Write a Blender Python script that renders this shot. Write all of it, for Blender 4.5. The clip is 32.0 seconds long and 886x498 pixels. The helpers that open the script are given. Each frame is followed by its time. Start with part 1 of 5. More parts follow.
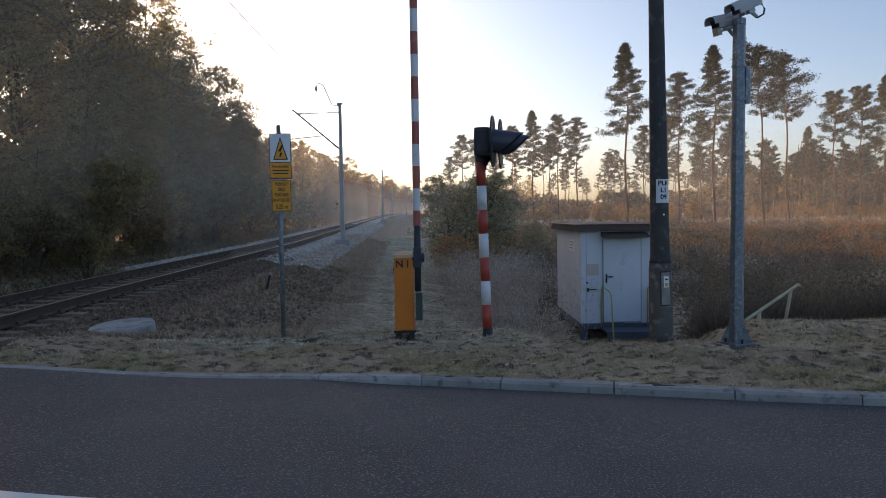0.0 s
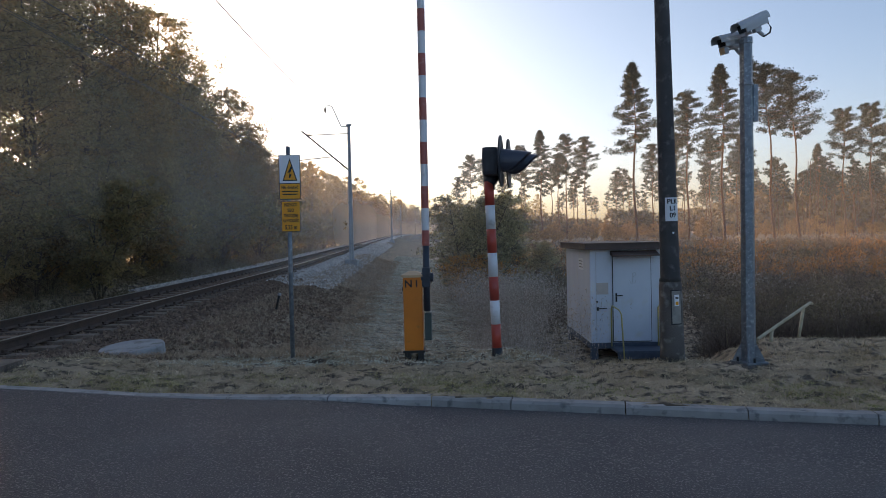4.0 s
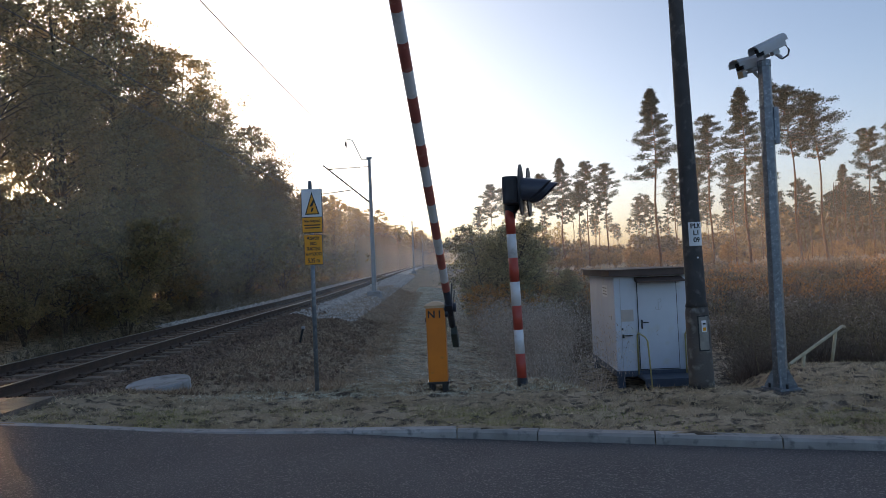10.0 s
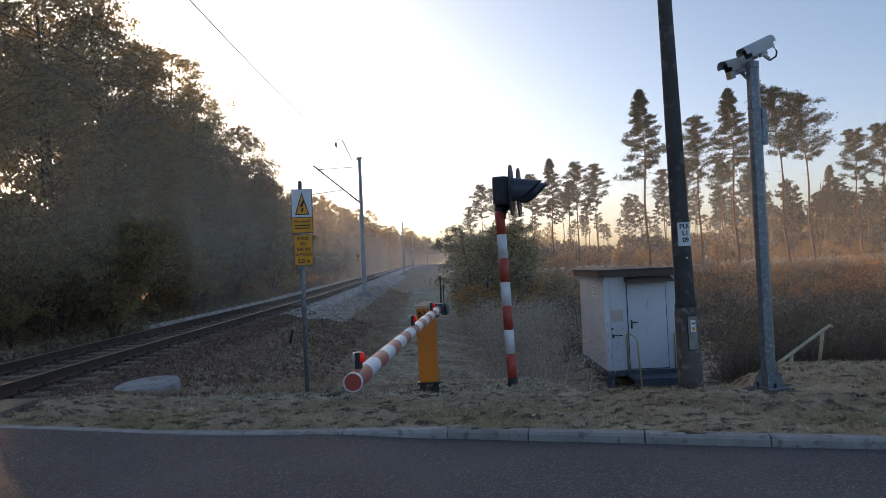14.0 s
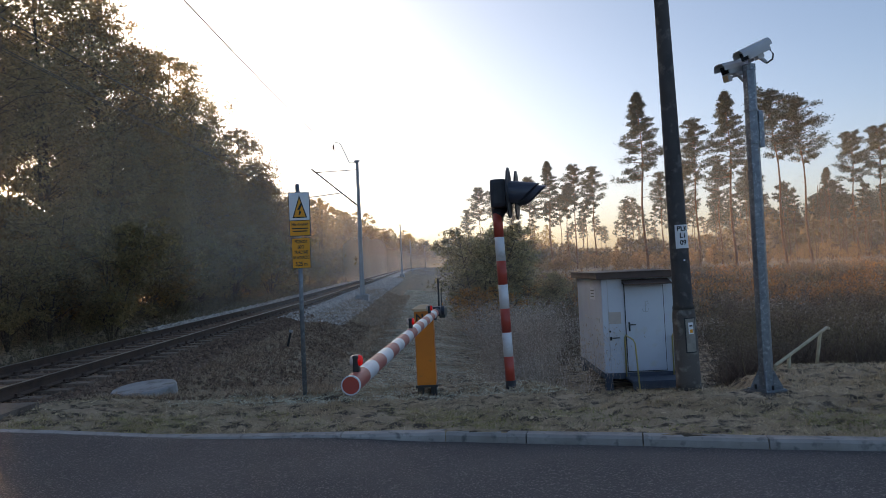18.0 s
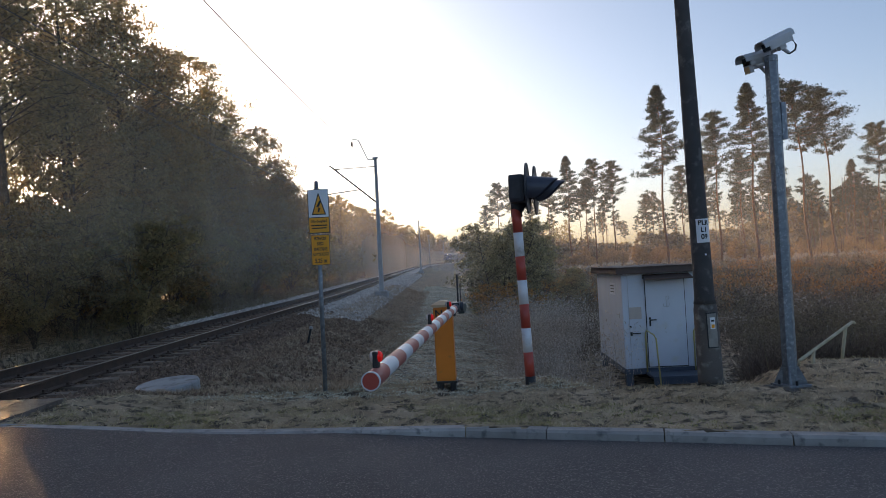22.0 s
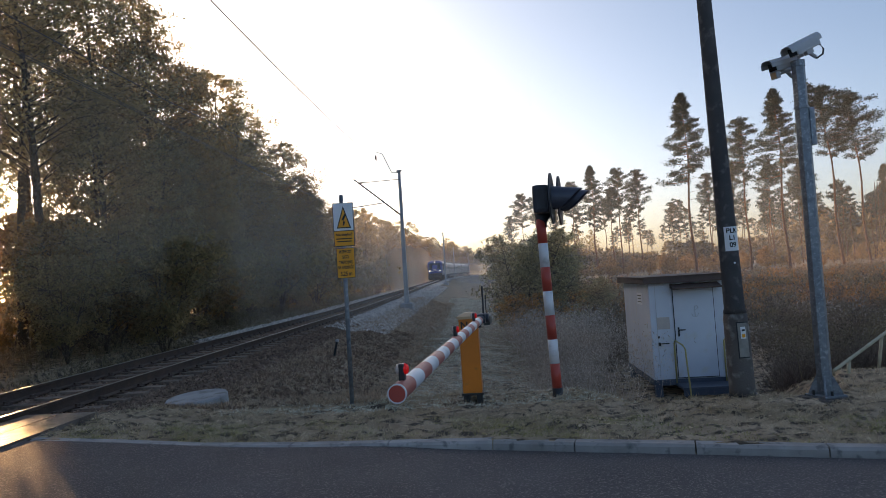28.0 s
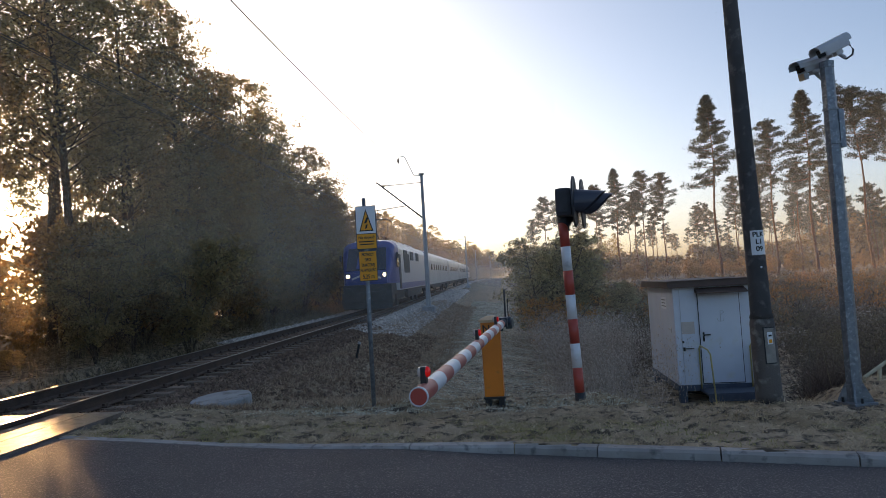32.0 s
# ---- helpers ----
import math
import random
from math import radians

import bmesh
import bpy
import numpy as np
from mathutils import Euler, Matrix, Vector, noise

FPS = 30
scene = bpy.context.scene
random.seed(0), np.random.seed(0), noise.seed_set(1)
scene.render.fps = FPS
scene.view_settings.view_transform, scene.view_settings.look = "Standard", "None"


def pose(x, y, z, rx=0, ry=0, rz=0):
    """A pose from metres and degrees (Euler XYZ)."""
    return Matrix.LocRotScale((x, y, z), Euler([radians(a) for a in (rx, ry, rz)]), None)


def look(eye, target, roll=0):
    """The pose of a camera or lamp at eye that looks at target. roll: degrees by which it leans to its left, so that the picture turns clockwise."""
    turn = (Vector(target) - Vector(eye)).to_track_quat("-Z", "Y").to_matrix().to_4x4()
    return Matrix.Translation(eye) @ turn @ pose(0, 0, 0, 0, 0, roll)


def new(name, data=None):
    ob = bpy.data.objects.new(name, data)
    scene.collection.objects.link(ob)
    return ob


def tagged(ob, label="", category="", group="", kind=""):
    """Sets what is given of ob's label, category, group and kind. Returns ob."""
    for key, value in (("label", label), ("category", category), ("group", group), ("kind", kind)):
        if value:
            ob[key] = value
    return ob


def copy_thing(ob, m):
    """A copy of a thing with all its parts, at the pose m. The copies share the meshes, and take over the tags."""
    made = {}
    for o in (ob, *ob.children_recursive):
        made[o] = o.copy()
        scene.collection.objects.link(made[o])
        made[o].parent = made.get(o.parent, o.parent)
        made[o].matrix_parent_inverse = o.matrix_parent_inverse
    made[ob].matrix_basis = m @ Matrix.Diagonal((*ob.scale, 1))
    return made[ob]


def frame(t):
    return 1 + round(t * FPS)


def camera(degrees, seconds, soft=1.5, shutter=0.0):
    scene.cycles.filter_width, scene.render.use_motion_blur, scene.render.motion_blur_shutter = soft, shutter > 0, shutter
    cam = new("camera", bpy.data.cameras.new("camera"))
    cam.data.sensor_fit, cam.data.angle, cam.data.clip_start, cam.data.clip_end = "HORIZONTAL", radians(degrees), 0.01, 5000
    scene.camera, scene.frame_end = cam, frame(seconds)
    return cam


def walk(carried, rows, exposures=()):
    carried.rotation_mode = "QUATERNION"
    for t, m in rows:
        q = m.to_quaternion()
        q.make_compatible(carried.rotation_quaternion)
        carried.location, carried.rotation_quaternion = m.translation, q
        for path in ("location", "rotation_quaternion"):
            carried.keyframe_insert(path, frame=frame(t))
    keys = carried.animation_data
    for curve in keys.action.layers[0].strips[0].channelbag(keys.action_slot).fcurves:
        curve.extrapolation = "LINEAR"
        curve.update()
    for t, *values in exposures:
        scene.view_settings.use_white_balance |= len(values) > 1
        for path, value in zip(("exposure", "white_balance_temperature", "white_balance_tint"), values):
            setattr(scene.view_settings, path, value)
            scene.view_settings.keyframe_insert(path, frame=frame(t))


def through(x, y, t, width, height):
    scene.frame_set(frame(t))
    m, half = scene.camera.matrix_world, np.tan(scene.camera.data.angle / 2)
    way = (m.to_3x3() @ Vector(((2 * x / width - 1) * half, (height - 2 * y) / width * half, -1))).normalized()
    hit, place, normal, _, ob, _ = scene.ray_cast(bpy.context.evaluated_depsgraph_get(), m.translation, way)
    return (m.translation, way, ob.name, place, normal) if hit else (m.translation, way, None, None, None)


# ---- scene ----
EYE = (0.0, 0.0, 1.6)
# seconds, yaw, pitch, roll of a camera held at eye height on the far pavement
TURNS = [
    (0.0, -0.00, -2.80, 0.87), (0.5, -0.07, -2.66, 0.75), (1.0, 0.16, -2.36, 0.73), (1.5, 0.33, -2.12, 0.70), (2.0, 0.23, -2.09, 0.71),
    (2.5, 0.58, -1.55, 0.97), (3.0, 0.81, -1.38, 0.96), (3.5, 0.80, -1.10, 1.18), (5.5, 0.66, -1.14, 1.20), (6.0, 1.38, -0.69, 1.46),
    (6.5, 1.75, -0.24, 1.41), (7.0, 1.59, 0.34, 1.59), (7.5, 1.61, 1.35, 2.38), (8.0, 1.43, 1.33, 2.43), (8.5, 1.61, 1.31, 2.59),
    (9.0, 1.70, 1.55, 2.71), (9.5, 1.79, 1.66, 2.42), (10.0, 2.62, 1.53, 2.45), (10.5, 2.78, 1.36, 2.47), (11.0, 2.59, 1.59, 2.41),
    (11.5, 2.53, 1.55, 2.52), (12.0, 2.66, 1.38, 2.77), (12.5, 2.68, 1.95, 2.89), (13.0, 2.69, 2.28, 2.76), (13.5, 2.19, 1.72, 2.68),
    (14.0, 1.80, 1.52, 2.51), (14.5, 1.96, 1.22, 2.56), (16.5, 2.16, 1.49, 2.85), (17.0, 2.40, 2.18, 2.79), (17.5, 2.03, 2.17, 2.62),
    (18.0, 1.61, 1.75, 2.61), (18.5, 1.78, 1.68, 2.57), (19.0, 2.03, 2.14, 2.57), (19.5, 2.32, 2.46, 2.72), (20.0, 2.52, 2.34, 2.70),
    (20.5, 2.56, 2.19, 2.73), (21.0, 2.37, 2.02, 2.64), (21.5, 3.09, 1.91, 3.03), (22.0, 3.22, 1.48, 2.95), (22.5, 3.08, 1.54, 2.75),
    (23.0, 3.62, 1.82, 3.06), (23.5, 3.77, 1.83, 3.14), (24.0, 4.54, 1.66, 3.32), (24.5, 4.46, 1.79, 3.25), (25.0, 4.53, 2.16, 3.34),
    (25.5, 4.59, 2.35, 3.63), (27.5, 5.50, 2.28, 3.63), (28.0, 5.35, 2.61, 3.60), (28.5, 5.48, 2.64, 3.58), (29.0, 5.68, 2.72, 3.54),
    (29.5, 5.92, 2.93, 3.60), (30.0, 6.04, 2.92, 3.56), (30.5, 6.05, 2.65, 3.41), (31.0, 6.24, 2.66, 3.39), (31.5, 6.38, 2.82, 3.39),
    (32.0, 7.23, 2.99, 3.35)]
cam = camera(67.0, 32.0, soft=0.6)
walk(cam, [(t, pose(*EYE, 90 + p, r, y)) for t, y, p, r in TURNS], exposures=[(0.0, 1.19, 6720, 11), (3.0, 1.24, 6720, 11), (6.0, 1.26, 6720, 11), (8.5, 1.20, 6720, 11), (24.0, 1.19, 6720, 11), (32.0, 1.16, 6720, 11)])

# ---- world and light ----
SUN_AZ, SUN_EL = radians(-39.8), radians(7.5)
SUN_DIR = Vector((math.sin(SUN_AZ) * math.cos(SUN_EL), math.cos(SUN_AZ) * math.cos(SUN_EL), math.sin(SUN_EL)))
world = bpy.data.worlds.new("world")
scene.world = world
world.use_nodes = True
wn = world.node_tree.nodes
sky = wn.new("ShaderNodeTexSky")
sky.sky_type, sky.sun_disc = "NISHITA", False
sky.sun_elevation, sky.sun_rotation = SUN_EL, SUN_AZ
sky.altitude, sky.air_density, sky.dust_density, sky.ozone_density = 100, 0.6, 3.4, 1.25
wn["Background"].inputs["Strength"].default_value = 0.15
world.node_tree.links.new(sky.outputs[0], wn["Background"].inputs["Color"])
sun_data = bpy.data.lights.new("sun", "SUN")
sun_data.energy, sun_data.angle, sun_data.color = 3.3, radians(0.5), (1.0, 0.56, 0.24)
sun = new("sun", sun_data)
sun.matrix_world = look(SUN_DIR * 300, (0, 0, 0))


# ---- materials ----
def mat(name, color, color2=None, scale=3.0, rough=0.7, metal=0.0, bump=0.0, bump_scale=60.0, detail=6.0, spots=None, spot_scale=8.0, spot_at=(0.55, 0.7), trans=0.0, rand=0.0, emit=0.0, obj_rand=0.0):
    """Principled surface: two colours mixed by noise, a second pattern of stains, and a fine bump."""
    m = bpy.data.materials.new(name)
    m.use_nodes = True
    nt = m.node_tree
    b = nt.nodes["Principled BSDF"]
    b.inputs["Roughness"].default_value, b.inputs["Metallic"].default_value = rough, metal
    b.inputs["Base Color"].default_value = (*color, 1)
    co = nt.nodes.new("ShaderNodeTexCoord").outputs["Object"]

    def noise_at(s, d):
        n = nt.nodes.new("ShaderNodeTexNoise")
        n.inputs["Scale"].default_value, n.inputs["Detail"].default_value = s, d
        nt.links.new(co, n.inputs["Vector"])
        return n.outputs["Fac"]

    def mix(fac, a, c):
        x = nt.nodes.new("ShaderNodeMix")
        x.data_type = "RGBA"
        nt.links.new(fac, x.inputs["Factor"])
        for v, i in ((a, 6), (c, 7)):
            if isinstance(v, tuple):
                x.inputs[i].default_value = (*v, 1)
            else:
                nt.links.new(v, x.inputs[i])
        return x.outputs[2]

    def ramp(fac, lo, hi):
        r = nt.nodes.new("ShaderNodeMapRange")
        r.inputs["From Min"].default_value, r.inputs["From Max"].default_value = lo, hi
        nt.links.new(fac, r.inputs["Value"])
        return r.outputs[0]
    out = None
    if color2:
        out = mix(ramp(noise_at(scale, detail), 0.35, 0.65), color, color2)
    if spots:
        out = mix(ramp(noise_at(spot_scale, 8), *spot_at), out or color, spots)
    if rand or obj_rand:
        src = nt.nodes.new("ShaderNodeNewGeometry").outputs["Random Per Island"] if rand else nt.nodes.new("ShaderNodeObjectInfo").outputs["Random"]
        h = nt.nodes.new("ShaderNodeHueSaturation")
        amount = rand or obj_rand
        r = nt.nodes.new("ShaderNodeMapRange")
        r.inputs["To Min"].default_value, r.inputs["To Max"].default_value = 1 - amount, 1 + amount
        nt.links.new(src, r.inputs["Value"])
        nt.links.new(r.outputs[0], h.inputs["Value"])
        if out:
            nt.links.new(out, h.inputs["Color"])
        else:
            h.inputs["Color"].default_value = (*color, 1)
        out = h.outputs[0]
    if out:
        nt.links.new(out, b.inputs["Base Color"])
    if bump:
        bp = nt.nodes.new("ShaderNodeBump")
        bp.inputs["Strength"].default_value, bp.inputs["Distance"].default_value = bump, 0.02
        nt.links.new(noise_at(bump_scale, 5), bp.inputs["Height"])
        nt.links.new(bp.outputs[0], b.inputs["Normal"])
    if trans:
        t = nt.nodes.new("ShaderNodeBsdfTranslucent")
        ms = nt.nodes.new("ShaderNodeMixShader")
        ms.inputs[0].default_value = trans
        if out:
            nt.links.new(out, t.inputs["Color"])
        else:
            t.inputs["Color"].default_value = (*color, 1)
        nt.links.new(b.outputs[0], ms.inputs[1])
        nt.links.new(t.outputs[0], ms.inputs[2])
        nt.links.new(ms.outputs[0], nt.nodes["Material Output"].inputs["Surface"])
    if emit:
        b.inputs["Emission Color"].default_value, b.inputs["Emission Strength"].default_value = (*color, 1), emit
    return m


M_ASPHALT = mat("asphalt", (0.064, 0.058, 0.061), (0.098, 0.088, 0.090), 0.7, 0.78, bump=1.0, bump_scale=75, spots=(0.215, 0.19, 0.18), spot_scale=62, spot_at=(0.55, 0.63))
M_KERB = mat("kerb_concrete", (0.36, 0.345, 0.335), (0.27, 0.255, 0.245), 4, 0.85, bump=0.3, bump_scale=90, spots=(0.15, 0.15, 0.15), spot_scale=11, obj_rand=0.12)
M_CONCRETE = mat("concrete", (0.42, 0.42, 0.42), (0.33, 0.33, 0.33), 3, 0.85, bump=0.25, bump_scale=70, spots=(0.22, 0.21, 0.19), spot_scale=6, obj_rand=0.08)
M_PANEL = mat("crossing_concrete", (0.20, 0.165, 0.14), (0.13, 0.105, 0.09), 2.5, 0.56, bump=0.5, bump_scale=35, spots=(0.075, 0.06, 0.05), spot_scale=6, spot_at=(0.5, 0.64), obj_rand=0.2)
M_POLE = mat("dark_concrete", (0.075, 0.070, 0.068), (0.05, 0.047, 0.047), 3, 0.85, bump=0.35, bump_scale=60, spots=(0.14, 0.13, 0.12), spot_scale=9)
M_POLE_LOW = mat("grey_concrete", (0.125, 0.11, 0.10), (0.085, 0.075, 0.07), 2.5, 0.85, bump=0.35, bump_scale=60, spots=(0.25, 0.24, 0.22), spot_scale=7)
M_SOIL = mat("soil_and_short_grass", (0.25, 0.185, 0.115), (0.44, 0.345, 0.235), 1.6, 0.95, bump=1.0, bump_scale=18, spots=(0.060, 0.045, 0.031), spot_scale=6, spot_at=(0.48, 0.60))
M_BALLAST_OLD = mat("old_ballast", (0.130, 0.083, 0.057), (0.225, 0.150, 0.105), 6, 0.95, bump=0.8, bump_scale=30, rand=0.45)
M_BALLAST_NEW = mat("new_ballast", (0.62, 0.57, 0.52), (0.45, 0.41, 0.37), 6, 0.9, bump=0.3, bump_scale=40, rand=0.4)
M_RAIL = mat("rail_rust", (0.048, 0.031, 0.024), (0.075, 0.046, 0.032), 5, 0.75, bump=0.2, bump_scale=80)
M_RAIL_TOP = mat("rail_steel", (0.34, 0.32, 0.30), (0.26, 0.24, 0.23), 4, 0.38, 1.0)
M_SLEEPER = mat("sleeper_concrete", (0.195, 0.142, 0.108), (0.125, 0.090, 0.068), 4, 0.9, bump=0.3, bump_scale=40, obj_rand=0.2)
M_ORANGE = mat("orange_paint", (0.66, 0.19, 0.010), (0.56, 0.16, 0.010), 3, 0.45, bump=0.06, bump_scale=30, spots=(0.38, 0.16, 0.03), spot_scale=7, spot_at=(0.62, 0.75))
M_CREAM = mat("weathered_lid_paint", (0.62, 0.42, 0.24), (0.52, 0.36, 0.22), 5, 0.55, bump=0.05)
M_NOTICE = mat("faded_paper", (0.56, 0.48, 0.42), (0.48, 0.42, 0.38), 5, 0.7)
M_RED = mat("red_band", (0.46, 0.065, 0.042), (0.38, 0.06, 0.042), 6, 0.42, bump=0.05, spots=(0.34, 0.07, 0.05), spot_scale=9, spot_at=(0.6, 0.75))
M_RED_FADED = mat("faded_red_band", (0.43, 0.115, 0.090), (0.36, 0.095, 0.075), 6, 0.45, bump=0.05, spots=(0.50, 0.24, 0.20), spot_scale=14, spot_at=(0.6, 0.75))
M_WHITE = mat("white_band", (0.74, 0.74, 0.76), (0.66, 0.66, 0.68), 6, 0.42, bump=0.05, spots=(0.5, 0.5, 0.5), spot_scale=9, spot_at=(0.6, 0.75))
M_HUT = mat("hut_white_paint", (0.62, 0.65, 0.71), (0.55, 0.58, 0.64), 1.2, 0.5, bump=0.05, bump_scale=12, spots=(0.56, 0.56, 0.54), spot_scale=3, spot_at=(0.58, 0.75))
M_ROOF = mat("brown_roof_edge", (0.115, 0.075, 0.058), (0.075, 0.05, 0.042), 3, 0.7)
M_STEEL = mat("galvanised_steel", (0.24, 0.27, 0.30), (0.16, 0.18, 0.21), 14, 0.5, 0.6, spots=(0.36, 0.39, 0.42), spot_scale=30)
M_DARKSTEEL = mat("dark_blue_steel", (0.045, 0.055, 0.075), (0.035, 0.04, 0.055), 5, 0.5, 0.3)
M_BLACK = mat("black_plastic", (0.014, 0.014, 0.016), (0.022, 0.022, 0.024), 8, 0.42)
M_SIGNAL = mat("signal_housing", (0.020, 0.022, 0.030), (0.032, 0.034, 0.045), 6, 0.5)
M_HOOD = mat("signal_hood", (0.055, 0.060, 0.085), (0.045, 0.05, 0.07), 6, 0.38)
M_YELLOW = mat("sign_yellow", (0.85, 0.36, 0.012), (0.78, 0.32, 0.012), 3, 0.4)
M_SIGNWHITE = mat("sign_white", (0.78, 0.80, 0.83), (0.72, 0.74, 0.77), 3, 0.4)
M_INK = mat("sign_ink", (0.012, 0.012, 0.012), None, 1, 0.5)
M_PIPE = mat("yellowed_white_pipe", (0.44, 0.39, 0.27), (0.34, 0.29, 0.18), 6, 0.5)
M_YELLOWPIPE = mat("yellow_pipe", (0.52, 0.43, 0.15), (0.45, 0.38, 0.17), 6, 0.45)
M_LAMPRED = mat("red_lamp_lit", (0.55, 0.010, 0.008), None, 1, 0.2, emit=0.14)
M_LENS = mat("pale_reflector", (0.62, 0.54, 0.48), (0.50, 0.44, 0.40), 9, 0.2)
M_LAMPWHITE = mat("head_lamp_lit", (1.0, 0.86, 0.58), None, 1, 0.3, emit=5.0)
M_BLUEGREY = mat("blue_grey_steel", (0.085, 0.105, 0.14), (0.065, 0.08, 0.11), 5, 0.5, 0.2)
M_SCREEN = mat("windscreen_glass", (0.045, 0.058, 0.082), None, 1, 0.12)
M_CASE = mat("camera_case", (0.50, 0.51, 0.53), (0.42, 0.43, 0.45), 4, 0.45)
M_GREENBOX = mat("dark_green_paint", (0.045, 0.065, 0.06), (0.035, 0.05, 0.05), 5, 0.5)
M_BARK = mat("bark", (0.060, 0.047, 0.038), (0.10, 0.08, 0.065), 8, 0.95, bump=0.8, bump_scale=25)
M_PINEBARK = mat("pine_bark", (0.115, 0.070, 0.050), (0.19, 0.105, 0.065), 5, 0.95, bump=0.8, bump_scale=18)
M_LEAF = mat("leaf_green", (0.265, 0.215, 0.098), (0.375, 0.275, 0.122), 0.35, 0.55, trans=0.58, rand=0.4)
M_LEAF_GOLD = mat("leaf_gold", (0.34, 0.20, 0.070), (0.22, 0.155, 0.060), 0.4, 0.55, trans=0.55, rand=0.4)
M_LEAF_OLIVE = mat("leaf_olive", (0.17, 0.145, 0.09), (0.24, 0.185, 0.11), 0.6, 0.6, trans=0.45, rand=0.45)
M_LEAF_BUSH = mat("bush_leaves", (0.33, 0.30, 0.165), (0.44, 0.35, 0.185), 0.5, 0.6, trans=0.55, rand=0.5)
M_LEAF_TAN = mat("tan_leaves", (0.36, 0.225, 0.10), (0.27, 0.185, 0.095), 0.8, 0.6, trans=0.4, rand=0.4)
M_LEAF_RUST = mat("rust_leaves", (0.62, 0.32, 0.09), (0.48, 0.24, 0.08), 0.8, 0.6, trans=0.45, rand=0.35)
M_LEAF_DARK = mat("leaf_dark", (0.25, 0.205, 0.096), (0.36, 0.265, 0.122), 0.5, 0.55, trans=0.55, rand=0.4)
M_NEEDLE = mat("pine_needles", (0.042, 0.066, 0.054), (0.055, 0.080, 0.064), 0.6, 0.7, trans=0.06, rand=0.4)
M_GRASS = mat("frosted_grass", (0.36, 0.275, 0.155), (0.60, 0.49, 0.345), 0.8, 0.8, trans=0.25, rand=0.4)
M_BANKGRASS = mat("bank_grass", (0.36, 0.25, 0.165), (0.50, 0.39, 0.275), 0.7, 0.85, trans=0.2, rand=0.5)
M_STRAW = mat("straw", (0.44, 0.34, 0.21), (0.60, 0.50, 0.36), 0.9, 0.8, trans=0.2, rand=0.45)
M_GRASSGREEN = mat("green_grass", (0.25, 0.25, 0.09), (0.42, 0.37, 0.15), 0.9, 0.8, trans=0.25, rand=0.4)
M_WEED_GREEN = mat("olive_weeds", (0.15, 0.122, 0.068), (0.25, 0.20, 0.125), 0.35, 0.85, trans=0.3, rand=0.5)
M_WEED = mat("dry_weeds", (0.105, 0.078, 0.056), (0.23, 0.18, 0.135), 0.35, 0.85, trans=0.3, rand=0.45)
# low sun on the brush is put into this orange leaf colour
M_WEED_SUNLIT = mat("sunlit_orange_bracken", (0.46, 0.21, 0.065), (0.30, 0.15, 0.06), 0.25, 0.85, trans=0.35, rand=0.4)
M_FROSTWEED = mat("hoar_frosted_weeds", (0.60, 0.54, 0.47), (0.38, 0.31, 0.25), 0.5, 0.85, trans=0.25, rand=0.45)
M_WEED_FROST = mat("frosted_weeds", (0.46, 0.40, 0.345), (0.25, 0.20, 0.16), 0.5, 0.85, trans=0.25, rand=0.45)
M_STEM = mat("bare_stems", (0.115, 0.078, 0.060), (0.20, 0.15, 0.12), 1.5, 0.85, rand=0.5)
M_FROST = mat("frosted_short_grass", (0.52, 0.51, 0.40), (0.70, 0.68, 0.57), 0.8, 0.85, trans=0.2, rand=0.35)
M_WIRE = mat("copper_wire", (0.05, 0.05, 0.05), None, 1, 0.6)
M_MAST = mat("mast_grey_paint", (0.42, 0.45, 0.48), (0.34, 0.37, 0.40), 3, 0.5, 0.2)
M_BLUE = mat("loco_blue", (0.055, 0.085, 0.30), (0.045, 0.07, 0.24), 2, 0.3)
M_LOCOGREY = mat("loco_grey", (0.55, 0.56, 0.58), (0.47, 0.48, 0.50), 2, 0.35)
M_LOCODARK = mat("loco_underframe", (0.05, 0.053, 0.053), (0.07, 0.07, 0.07), 4, 0.6)
M_COACH = mat("coach_grey", (0.60, 0.58, 0.55), (0.52, 0.50, 0.48), 2, 0.35)
M_COACHROOF = mat("coach_roof", (0.62, 0.61, 0.60), (0.54, 0.53, 0.52), 2, 0.35)
M_GLASS = mat("dark_window_glass", (0.010, 0.012, 0.016), None, 1, 0.06)
M_HATCH = mat("tin_hatch", (0.33, 0.32, 0.30), (0.22, 0.21, 0.20), 9, 0.5, 0.5)


